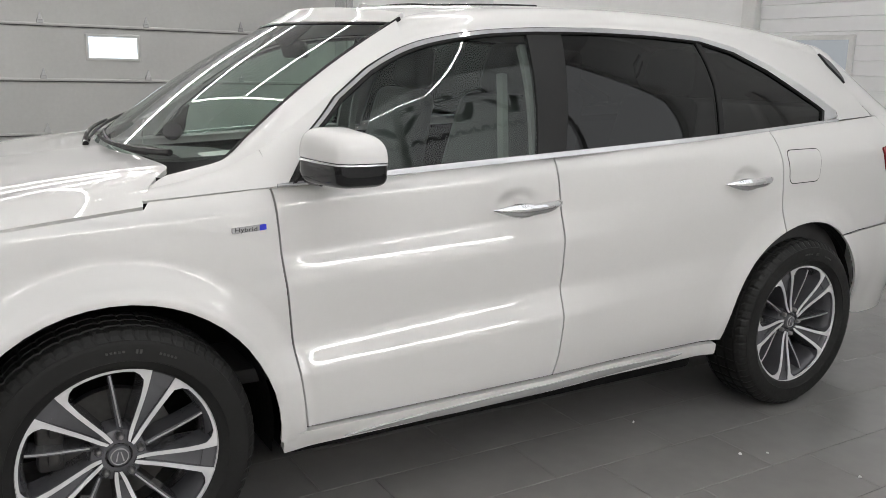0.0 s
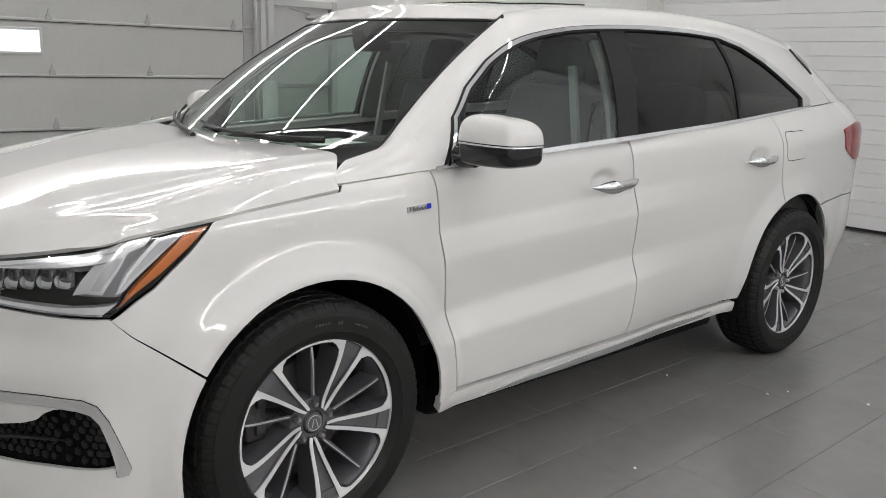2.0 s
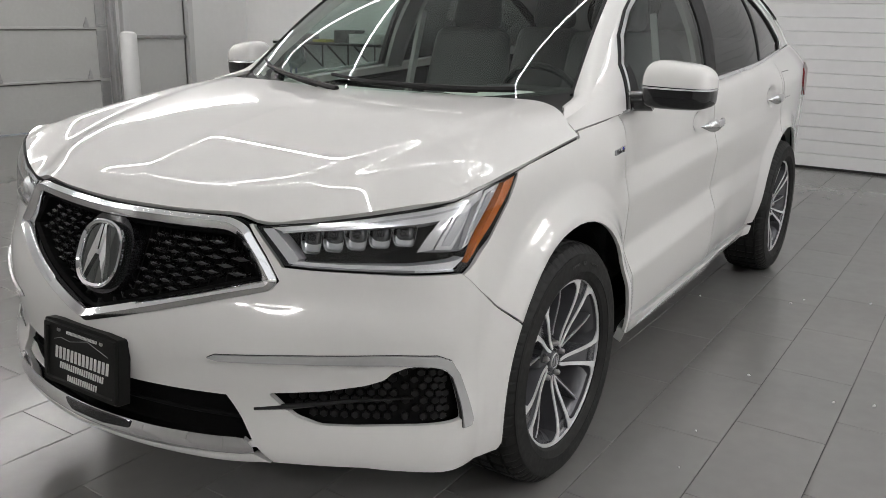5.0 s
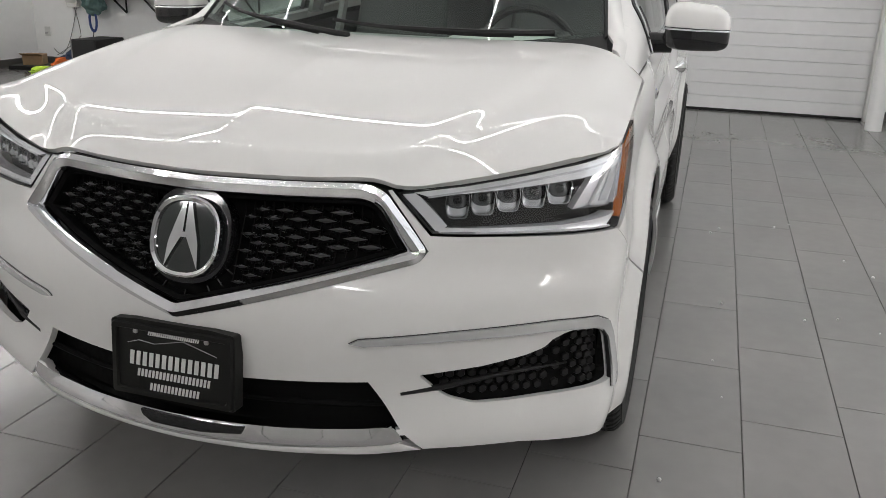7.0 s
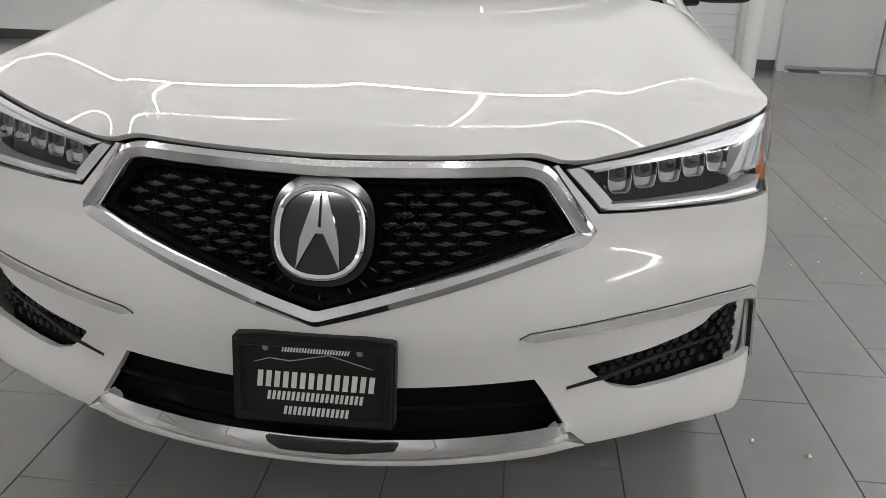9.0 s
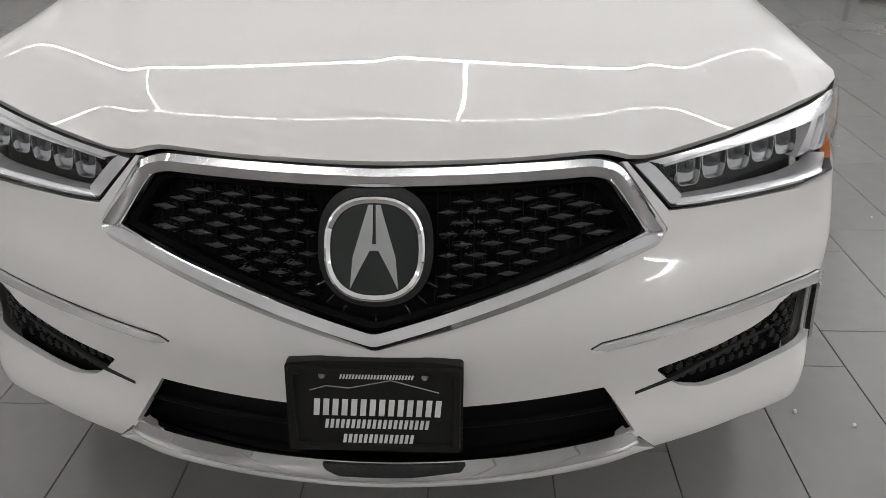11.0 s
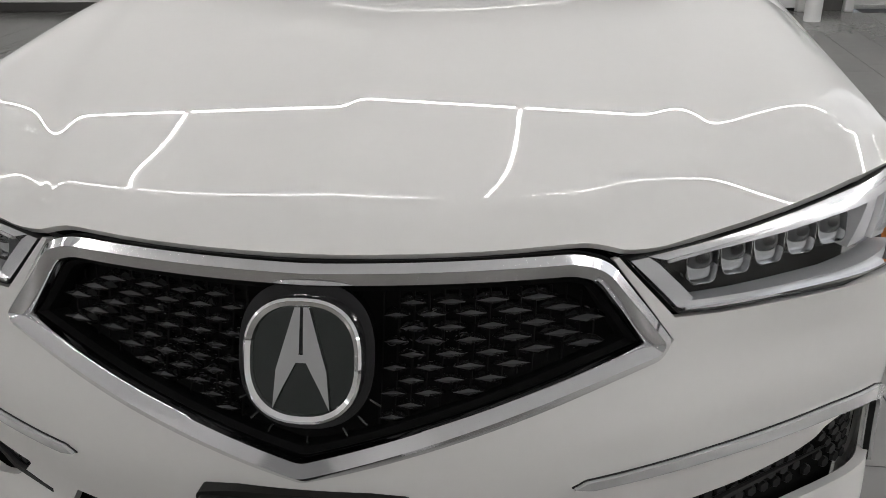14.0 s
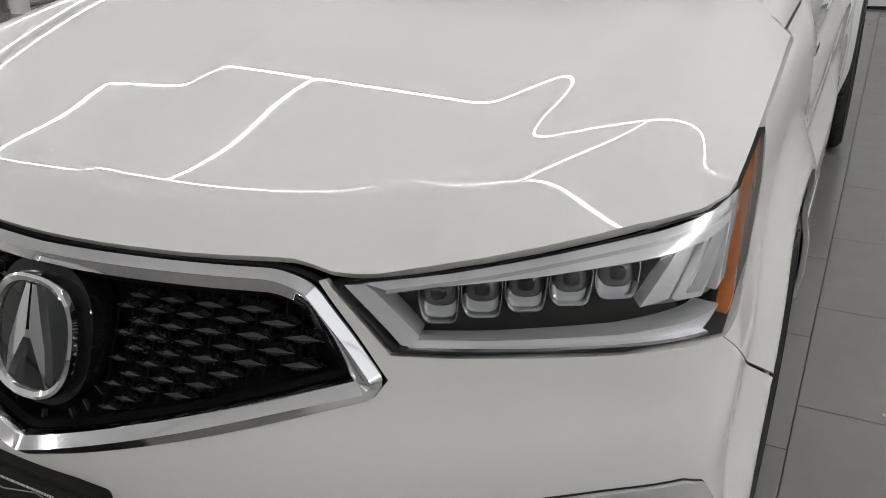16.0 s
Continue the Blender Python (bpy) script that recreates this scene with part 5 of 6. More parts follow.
def face_outline(spin):
    """One machined face: an arm, the stretch of lip to the next pair, and that pair's near arm."""
    rr = [0.046 + (0.2615 - 0.046) * i / 13 for i in range(14)]
    ri = [0.046 + (0.244 - 0.046) * i / 14 for i in range(15)]
    one = [at_arm(spin, r, pocket_edge(r)) for r in rr]
    two = [at_arm(spin + 72, r, -pocket_edge(r)) for r in reversed(rr)]
    a0, a1 = (math.degrees(math.atan2(p[1], p[0])) for p in (one[-1], two[0]))
    a1 += 360 if a1 < a0 else 0
    rim = [(0.2615 * math.cos(radians(a0 + (a1 - a0) * i / 14)), 0.2615 * math.sin(radians(a0 + (a1 - a0) * i / 14))) for i in range(1, 14)]
    back = [at_arm(spin + 72, r, -arm_edge(r)) for r in ri]
    front = [at_arm(spin, r, arm_edge(r)) for r in reversed(ri)]
    b0, b1 = (math.degrees(math.atan2(p[1], p[0])) for p in (back[-1], front[0]))
    b0 += 360 if b0 < b1 else 0
    lip = [(0.2515 * math.cos(radians(b0 + (b1 - b0) * i / 12)), 0.2515 * math.sin(radians(b0 + (b1 - b0) * i / 12))) for i in range(1, 12)]
    return one + rim + two + back + lip + front


def wheel(x, side, spin, name_group):
    e = part("wheel", lathe([(0.245, -0.10), (0.232, -0.02), (0.236, 0.05), (0.250, 0.084), (0.258, 0.092), (0.262, 0.094), (0.263, 0.090)], 72), GUNMETAL, car, "twenty-inch alloy wheel with machined spokes")
    part("tyre", tyre_geo(), RUBBER, e, "black all-season tyre", smooth=False)
    for a0, n, r, h in ((118, 5, 0.316, 0.006), (101, 2, 0.316, 0.011), (93, 5, 0.316, 0.006)):
        for k in range(n):
            print_geo = block((0.006, 0.003, h), (0, 0.1235, r), 0.0005, 1)
            part("sidewall_print", moved(print_geo, pose(0, 0, 0, 0, 90 - (a0 - k * 1.9), 0)), SIDEWALL, e, smooth=False)
    part("rim_edge", lathe([(0.2605, 0.090), (0.2612, 0.1005), (0.2628, 0.1012), (0.2645, 0.096)], 90), ALLOY, e, "machined rim edge")
    for k in range(5):
        b = spin + 72 * k
        ol = face_outline(b)
        part("spoke_body", strip_solid(ol, 0.000, 0.0955, 0.030), GUNMETAL, e)
        part("spoke", strip_solid(shrink(ol, 0.0012), 0.086, 0.0990, 0.030), ALLOY, e, "machined spoke pair and lip face", smooth=False)
        rr = [0.075 + 0.181 * i / 10 for i in range(11)]
        well = [at_arm(b, r, pocket_edge(r) + 0.002) for r in rr] + [at_arm(b, r, -pocket_edge(r) - 0.002) for r in reversed(rr)]
        part("spoke_pocket", strip_solid(well, 0.010, 0.0850, 0.032), GUNMETAL, e, "dark grey pocket")
        rr = [0.222 + 0.038 * i / 4 for i in range(5)]
        end = [at_arm(b, r, pocket_edge(r) + 0.001) for r in rr] + [at_arm(b, r, -pocket_edge(r) - 0.001) for r in reversed(rr)]
        part("pocket_step", strip_solid(end, 0.060, 0.0900, 0.0), GUNMETAL, e)
        thin = ray_bar(0.074, b + 53, 0.014, 0.242, b + 43, 0.010)
        part("thin_spoke", strip_solid(thin, 0.000, 0.080, 0.030), GUNMETAL, e)
        ridge = ray_bar(0.080, b + 52.7, 0.004, 0.240, b + 43.2, 0.0045)
        part("thin_spoke_ridge", strip_solid(ridge, 0.050, 0.0825, 0.030), SILVER, e)
    part("hub", lathe([(0.078, -0.02), (0.078, 0.040), (0.072, 0.052), (0.036, 0.060), (0.034, 0.042)], 40), GUNMETAL, e)
    part("hub_cap", lathe([(0.0, 0.071), (0.018, 0.0705), (0.029, 0.067), (0.033, 0.058)], 32), GUNMETAL, e, "dark centre cap")
    part("cap_ring", lathe([(0.021, 0.0703), (0.0225, 0.0717), (0.0245, 0.0695)], 32), SATIN, e)
    for s in (-1, 1):
        part("cap_mark", strip_solid([(s * 0.002, 0.014), (s * 0.005, 0.013), (s * 0.012, -0.013), (s * 0.008, -0.013)], 0.066, 0.0720, 0.0), SATIN, e)
    for k in range(5):
        a = radians(spin + 52 + 72 * k)
        nut = lathe([(0.0, 0.076), (0.005, 0.075), (0.0090, 0.070), (0.0100, 0.048)], 14)
        v = np.asarray(nut[0]) + np.array([0.057 * math.cos(a), 0.0, 0.057 * math.sin(a)])
        part("wheel_nut", (v, nut[1], None), STEEL, e, "bright wheel nut")
        seat_ring = lathe([(0.0115, 0.052), (0.0125, 0.0600), (0.0145, 0.0595), (0.0150, 0.048)], 18)
        v = np.asarray(seat_ring[0]) + np.array([0.057 * math.cos(a), 0.0, 0.057 * math.sin(a)])
        part("nut_seat", (v, seat_ring[1], None), GUNMETAL, e)
    part("brake_disc", lathe([(0.06, -0.02), (0.165, -0.02), (0.165, -0.05), (0.06, -0.05)], 48), BRAKE, e, "worn steel brake disc")
    part("brake_caliper", joined(block((0.07, 0.05, 0.16), (0.165, 0.0, 0.05), 0.015), block((0.03, 0.06, 0.035), (0.155, 0.012, 0.09), 0.008), block((0.03, 0.06, 0.035), (0.160, 0.012, 0.01), 0.008)), BRAKE, e)
    e.matrix_basis = pose(x, side * (HUB_Y - 0.071), TYRE_R, 0, 0, 0) @ (Matrix.Identity(4) if side > 0 else pose(0, 0, 0, 0, 0, 180))
    return e


wheel(0.0, 1, 43, "wheels")
wheel(-BASE, 1, 61.5, "wheels")
wheel(0.0, -1, 80, "wheels")
wheel(-BASE, -1, 40, "wheels")

# ---- cabin ----
def dash(a, b):
    return -0.32 - 0.46 * b, a * 0.70, 1.115 - 0.03 * b - 0.25 * max(b - 0.75, 0) - 0.04 * a * a


part("dashboard", panel(dash, [(-1, 0.1), (1, 0.1), (1, 1.15), (-1, 1.15)], step=0.08, depth=0.12), DASH, car, "black dashboard")
part("instrument_hood", block((0.20, 0.36, 0.07), (-0.70, 0.38, 1.105), 0.03, 3), DASH, car)
wheel_pts = [(-0.86 + 0.075 * math.sin(a), 0.38 + 0.185 * math.cos(a), 1.045 + 0.17 * math.sin(a)) for a in (2 * math.pi * i / 28 for i in range(28))]
sw = part("steering_wheel", tube(wheel_pts, 0.015, 8, closed=True), DASH, car)
part("wheel_boss", block((0.05, 0.15, 0.11), (-0.85, 0.38, 1.035), 0.02, 2, (0, -24, 0)), DASH, sw)
part("wheel_spoke", block((0.02, 0.34, 0.035), (-0.855, 0.38, 1.045), 0.008, 2, (0, -24, 0)), DASH, sw)


def seat(x, y):
    st = part("seat", block((0.54, 0.52, 0.16), (x, y, 0.72), 0.05, 3), SEAT, car, "grey leather seat")
    part("seat_back", block((0.16, 0.50, 0.66), (x - 0.30, y, 1.02), 0.06, 3, (0, -14, 0), 0.18), SEAT, st)
    part("head_restraint", block((0.11, 0.27, 0.20), (x - 0.42, y, 1.44), 0.045, 3, (0, -10, 0), 0.15), SEAT, st)
    for s in (-0.05, 0.05):
        part("restraint_post", tube([(x - 0.38, y + s, 1.28), (x - 0.41, y + s, 1.40)], 0.006, 6), STEEL, st)


for y in (0.38, -0.38):
    seat(-1.18, y)
    seat(-2.06, y)
part("floor_pan", block((3.0, 1.56, 0.05), (-1.75, 0, 0.50), 0.01), DASH, car)
part("centre_console", block((0.9, 0.24, 0.30), (-1.05, 0, 0.72), 0.04), DASH, car)
pair("door_card", panel(S, [(along(-0.50), 0.52), (along(-3.3), 0.52), (along(-3.3), 1.20), (along(-0.50), 1.08)], step=0.1, off=-0.07, depth=0), DASH, car)
part("headliner", panel(roof, [(-1.05, -0.50), (-1.05, 0.50), (-3.4, 0.42), (-3.4, -0.42)], step=0.12, off=-0.03, depth=0), TRIM_GREY, car)
part("rear_view_mirror", block((0.03, 0.23, 0.065), (-0.86, 0, 1.49), 0.015, 3, (0, 15, 0)), BLACK, car)
part("sensor_box", block((0.16, 0.10, 0.06), (-0.86, 0, 1.565), 0.02, 2, (0, 38, 0)), BLACK, car)
pair("seat_belt", tube([(-1.42, 0.60, 1.42), (-1.40, 0.66, 1.1), (-1.36, 0.70, 0.8)], [0.02, 0.02, 0.02], 4), TRIM_GREY, car)
pair("pillar_trim", panel(U, [uq(-1.40, belt(-1.4)), uq(-1.43, 1.54), uq(-1.61, 1.55), uq(-1.53, belt(-1.5))], step=0.05, off=-0.04, depth=0.02), TRIM_GREY, car)

# ---- the room ----
X0, X1, Y0, Y1 = ROOM
T = 0.2


def structure(name, geo, mat, label, parent=None, smooth_it=False):
    return part(name, geo, mat, parent, label, smooth_it, kind="" if parent else "structure")


structure("floor", block((X1 - X0 + 0.4, Y1 - Y0 + 0.4, 0.2), ((X0 + X1) / 2, (Y0 + Y1) / 2, -0.106)), GROUT, "dark grey grouted concrete floor under porcelain tiles")
floor = bpy.data.objects["floor"]

# side wall with the sectional garage door and a man door
GD = (-4.40, 1.6)          # the garage door's opening along x
MD = (-5.62, -4.70)        # the man door's opening along x
GH = 3.05


def wall_blocks(x_from, x_to, gaps):
    """Blocks that fill a wall along x, less gaps of (from, to, height)."""
    out, at = [], x_from
    for a, b, h in sorted(gaps):
        if a > at:
            out.append((at, a, 0, CEIL))
        out.append((a, b, h, CEIL))
        at = b
    out.append((at, x_to, 0, CEIL))
    return out


g = [block((b - a, T, z1 - z0), ((a + b) / 2, Y0 - T / 2, (z0 + z1) / 2)) for a, b, z0, z1 in wall_blocks(X0 - T, X1 + T, [(GD[0], GD[1], GH), (MD[0], MD[1], 2.12), (2.6, 6.4, GH)])]
structure("wall_south", joined(*g), WALL, "white painted wall with garage doors")
# back wall
RD = (-2.66, 2.55)
PD = (3.06, 4.0)
g = [block((T, b - a, z1 - z0), (X0 - T / 2, (a + b) / 2, (z0 + z1) / 2)) for a, b, z0, z1 in wall_blocks(Y0, Y1, [(RD[0], RD[1], GH), (PD[0], PD[1], 2.12)])]
structure("wall_west", joined(*g), WALL, "white painted wall with a ribbed white door")
NW = (-6.55, 2.6, 2.30, 7.10)   # glowing panes added for a bright wall: x from, x to, z from, z to
g = [block((b - a, T, z1 - z0), ((a + b) / 2, Y1 + T / 2, (z0 + z1) / 2)) for a, b, z0, z1 in
     ((X0 - T, NW[0], 0, CEIL), (NW[1], X1 + T, 0, CEIL), (NW[0], NW[1], 0, NW[2]), (NW[0], NW[1], NW[3], CEIL))]
structure("wall_north", joined(*g), WALL, "white painted wall under high glowing panes")
nw = thing("glow_panes_1", "high glowing panes added in place of a bright lettered wall", "window", kind="structure")
for i in range(6):
    x = NW[0] + 0.03 + (NW[1] - NW[0] - 0.06) * i / 5
    part("mullion", block((0.06, 0.08, NW[3] - NW[2]), (x, Y1 + 0.06, (NW[2] + NW[3]) / 2), 0.004, 1), ZINC, nw, "", False)
    if i < 5:
        part("pane", block(((NW[1] - NW[0] - 0.06) / 5 - 0.062, 0.012, NW[3] - NW[2] - 0.08), (x + (NW[1] - NW[0] - 0.06) / 10, Y1 + 0.07, (NW[2] + NW[3]) / 2), 0.002, 1), WALL_GLOW, nw, "evenly glowing pane added for reflections", False)
for z in (NW[2] + 0.02, NW[3] - 0.02):
    part("transom", block((NW[1] - NW[0], 0.09, 0.04), ((NW[0] + NW[1]) / 2, Y1 + 0.06, z), 0.004, 1), ZINC, nw, "", False)
# unseen closing wall, its grey chosen so the nose reflects something dark
structure("wall_east", block((T, Y1 - Y0, CEIL), (X1 + T / 2, (Y0 + Y1) / 2, CEIL / 2)), WALL_FAR, "plain unseen wall, grey to darken reflections")
ribs = [block((X1 - X0 + 0.4, Y1 - Y0 + 0.4, 0.1), ((X0 + X1) / 2, (Y0 + Y1) / 2, CEIL + 0.05))]
y = Y0 + 0.15
while y < Y1:
    ribs.append(block((X1 - X0, 0.05, 0.03), ((X0 + X1) / 2, y, CEIL - 0.012), 0.008, 1))
    y += 0.30
structure("ceiling", joined(*ribs), CEILING, "white ribbed sheet ceiling")


def garage_door(x0, x1, label):
    d = thing("garage_door", label, "garage door", kind="structure")
    n, hgt = 5, 0.605
    for k in range(n):
        z0 = -0.035 + k * hgt + (0.04 if k == 0 else 0)
        z1 = -0.035 + (k + 1) * hgt
        sec = part("door_section", joined(block((x1 - x0, 0.05, z1 - z0 - 0.012), ((x0 + x1) / 2, Y0 - 0.03, (z0 + z1) / 2), 0.006, 2),
                                           block((x1 - x0, 0.02, 0.022), ((x0 + x1) / 2, Y0 + 0.002, z1 - 0.018), 0.006, 2),
                                           block((x1 - x0, 0.004, 0.006), ((x0 + x1) / 2, Y0 - 0.004, (z0 + z1) / 2 + 0.10)), block((x1 - x0, 0.004, 0.006), ((x0 + x1) / 2, Y0 - 0.004, (z0 + z1) / 2 - 0.12))), GARAGE, d, "", False)
        for x in (x0 + 0.065, x1 - 0.065):
            part("end_stile", block((0.13, 0.016, z1 - z0 - 0.03), (x, Y0 + 0.004, (z0 + z1) / 2 - 0.01), 0.003, 1), ZINC, d, "galvanised end stile", False)
            if k < n - 1:
                part("roller", joined(block((0.09, 0.03, 0.035), (x, Y0 + 0.03, z1 + 0.03), 0.005, 1), tube([(x - 0.09, Y0 + 0.045, z1 + 0.03), (x + 0.09, Y0 + 0.045, z1 + 0.03)], 0.007, 6)), ZINC, d, "", False)
        if k < n - 1:
            rail = block((x1 - x0, 0.035, 0.03), ((x0 + x1) / 2, Y0 + 0.008, z1 + 0.004), 0.01, 2)
            part("joint_strip", rail, GARAGE, d, "", False)
            part("joint_seal", block((x1 - x0 - 0.28, 0.016, 0.009), ((x0 + x1) / 2, Y0 + 0.014, z1 - 0.0165), 0.002, 1), SKIRT, d, "dark rubber seal", False)
        x = x0 + 0.28
        while k < n - 1 and x < x1:
            part("hinge", joined(block((0.07, 0.012, 0.05), (x, Y0 + 0.03, z1 + 0.035), 0.004, 1), block((0.055, 0.02, 0.085), (x, Y0 + 0.036, z1 + 0.09), 0.004, 1, (0, 0, 0), 0.8)), ZINC, d, "zinc hinge", False)
            x += 1.13
        if k == 2:
            for wx in (-1.485, 0.9):
                if x0 < wx < x1:
                    fr = part("door_window", joined(block((0.60, 0.03, 0.30), (wx, Y0 + 0.004, 1.548), 0.012, 2)), WHITE_PLASTIC, d, "white framed window", False)
                    part("pane", block((0.53, 0.008, 0.235), (wx, Y0 + 0.021, 1.548), 0.003, 1), DAYLIGHT, fr, "daylit pane", False)
    for x in (x0 - 0.035, x1 + 0.035):
        part("track", joined(block((0.05, 0.09, GH + 0.3), (x, Y0 + 0.06, (GH + 0.3) / 2), 0.01, 2), block((0.012, 0.14, GH), (x - 0.02, Y0 + 0.07, GH / 2))), ZINC, d, "steel guide track", False)
    return d


garage_door(GD[0], GD[1], "off-white sectional garage door with steel hinges, closed")
garage_door(2.6, 6.4, "off-white sectional garage door, closed")

# man door
md = thing("door_1", "white steel door with push bar and kick plate, closed", "door", kind="structure")
mx = (MD[0] + MD[1]) / 2
part("door_leaf", block((MD[1] - MD[0] - 0.01, 0.05, 2.10), (mx, Y0 - 0.04, 1.06), 0.004, 1), DOOR_WHITE, md, "", False)
for x in MD:
    part("door_frame", block((0.09, 0.14, 2.22), (x + (0.045 if x == MD[1] else -0.045), Y0 + 0.005, 1.11), 0.006, 1), DOOR_WHITE, md, "", False)
part("door_head", block((MD[1] - MD[0], 0.14, 0.09), (mx, Y0 + 0.005, 2.165), 0.006, 1), DOOR_WHITE, md, "", False)
part("push_bar", joined(block((0.84, 0.05, 0.05), (mx, Y0 + 0.05, 1.07), 0.012, 2), block((0.08, 0.06, 0.08), (mx + 0.40, Y0 + 0.02, 1.07), 0.01, 2)), ZINC, md, "steel push bar", False)
part("kick_plate", block((0.88, 0.006, 0.28), (mx, Y0 - 0.012, 0.19), 0.002, 1), STEEL, md, "brushed steel kick plate", False)
part("door_closer", joined(block((0.26, 0.06, 0.06), (mx - 0.2, Y0 + 0.02, 2.0), 0.012, 2), tube([(mx - 0.1, Y0 + 0.06, 2.04), (mx + 0.12, Y0 + 0.10, 2.07), (mx + 0.22, Y0 + 0.05, 2.10)], 0.010, 6)), ZINC, md, "door closer", False)
part("threshold", block((0.92, 0.14, 0.016), (mx, Y0, 0.008), 0.004, 1), ZINC, md, "", False)


def bollard(x, y, r, h, label):
    b = thing("bollard", label, "bollard", at=(x, y, 0))
    part("post", lathe([(0.0, h + 0.03), (r * 0.55, h + 0.026), (r * 0.9, h + 0.008), (r, h - 0.02), (r, 0.0)], 32, "z"), WALL, b)
    return b


bollard(-4.46, -7.05, 0.10, 1.12, "white painted steel post beside the garage door")
bollard(-6.20, 2.57, 0.074, 2.6, "tall white round steel post by the ribbed door")
sb = thing("switch_box", "small black door switch on the white wall", "switch", at=(-4.50, Y0 + 0.02, 1.37))
part("switch_case", block((0.06, 0.05, 0.13), (0, 0, 0), 0.008, 2), BLACK, sb)
part("conduit", tube([(0, 0, 0.06), (0, 0, CEIL - 1.40)], 0.011, 8), ZINC, sb)

# ribbed overhead door in the back wall
rd = thing("ribbed_door", "white ribbed overhead door with a small window, closed", "garage door", kind="structure")
z = 0.02
k = 0
while z < GH:
    h = 0.130
    part("door_slat", block((0.04, RD[1] - RD[0], h - 0.002), (X0 - 0.03, (RD[0] + RD[1]) / 2, z + h / 2), 0.004, 1), WALL_GREY, rd, "", False)
    z += h
    k += 1
part("slat_core", block((0.02, RD[1] - RD[0], GH), (X0 - 0.055, (RD[0] + RD[1]) / 2, GH / 2)), WALL_GREY, rd, "", False)
part("bottom_seal", block((0.05, RD[1] - RD[0], 0.025), (X0 - 0.028, (RD[0] + RD[1]) / 2, 0.013), 0.006, 1), BLACK, rd, "black rubber seal", False)
for y in RD:
    part("door_jamb", block((0.10, 0.17, GH + 0.1), (X0 + 0.03, y + (0.085 if y > 0 else -0.085), (GH + 0.1) / 2), 0.012, 2), WHITE_PLASTIC, rd, "", False)
wn = part("door_window", block((0.04, 0.66, 0.36), (X0 + 0.0, -1.93, 1.63), 0.012, 2), WHITE_PLASTIC, rd, "white framed window", False)
part("pane", block((0.01, 0.56, 0.27), (X0 + 0.018, -1.93, 1.63), 0.003, 1), glow("dim frosted pane", (0.62, 0.66, 0.70), 0.55), wn, "frosted pane", False)

# white door by the post
pd = thing("door_2", "plain white steel door in a white frame, closed", "door", kind="structure")
part("door_leaf", block((0.05, PD[1] - PD[0] - 0.01, 2.08), (X0 - 0.03, (PD[0] + PD[1]) / 2, 1.07), 0.004, 1), DOOR_WHITE, pd, "", False)
for y in PD:
    part("door_frame", block((0.14, 0.08, 2.2), (X0 + 0.01, y + (0.04 if y == PD[1] else -0.04), 1.1), 0.006, 1), DOOR_WHITE, pd, "", False)
part("door_head", block((0.14, PD[1] - PD[0], 0.08), (X0 + 0.01, (PD[0] + PD[1]) / 2, 2.16), 0.006, 1), DOOR_WHITE, pd, "", False)
part("door_sweep", block((0.02, PD[1] - PD[0] - 0.02, 0.04), (X0 + 0.004, (PD[0] + PD[1]) / 2, 0.035), 0.004, 1), ZINC, pd, "steel door sweep", False)


def skirting(name, a, b):
    (x0, y0), (x1, y1) = a, b
    structure(name, block((abs(x1 - x0) + 0.012, abs(y1 - y0) + 0.012, 0.10), ((x0 + x1) / 2, (y0 + y1) / 2, 0.05), 0.004, 1), SKIRT, "dark grey baseboard along the white wall")


skirting("baseboard_1", (X0 + 0.006, Y0), (X0 + 0.006, RD[0] - 0.18))
skirting("baseboard_2", (X0 + 0.006, RD[1] + 0.18), (X0 + 0.006, PD[0] - 0.09))
skirting("baseboard_3", (X0 + 0.006, PD[1] + 0.09), (X0 + 0.006, Y1))
skirting("baseboard_4", (X0, Y0 + 0.006), (MD[0] - 0.10, Y0 + 0.006))
skirting("baseboard_5", (X0, Y1 - 0.006), (X1, Y1 - 0.006))
skirting("baseboard_6", (X1 - 0.006, Y0), (X1 - 0.006, Y1))

# lettered sign behind the camera, kept as plain bars
sg = thing("pane_lettering", "large black lettering set on the glowing panes", "sign", at=(0, Y1 + 0.058, 0))


def sign_bar(x0, x1, z0, z1, tilt=0.0):
    part("sign_bar", block((x1 - x0, 0.008, z1 - z0), ((x0 + x1) / 2, 0, (z0 + z1) / 2), 0.002, 1, (0, tilt, 0)), BLACK, sg, "", False)


for x in (-2.75, -3.25, -3.75):
    sign_bar(x - 0.36, x, 5.05, 5.15)
    sign_bar(x - 0.36, x, 5.35, 5.45)
    sign_bar(x - 0.36, x - 0.26, 5.05, 5.45)
for x in (-2.62, -3.24, -3.86):
    sign_bar(x - 0.20, x - 0.10, 3.70, 4.65, 12)
    sign_bar(x - 0.42, x - 0.32, 3.70, 4.65, -12)
    sign_bar(x - 0.40, x - 0.12, 3.98, 4.08)
for i in range(12):
    sign_bar(-4.1 + i * 0.13, -4.1 + i * 0.13 + 0.035, 3.18, 3.38, 14)
    sign_bar(-4.1 + i * 0.13 + 0.055, -4.1 + i * 0.13 + 0.09, 3.18, 3.38, -14)

# ---- lamps: a suspended frame of led tubes over the car, and led lines along the walls, south and east ones added as fill ----
LZ = 3.40


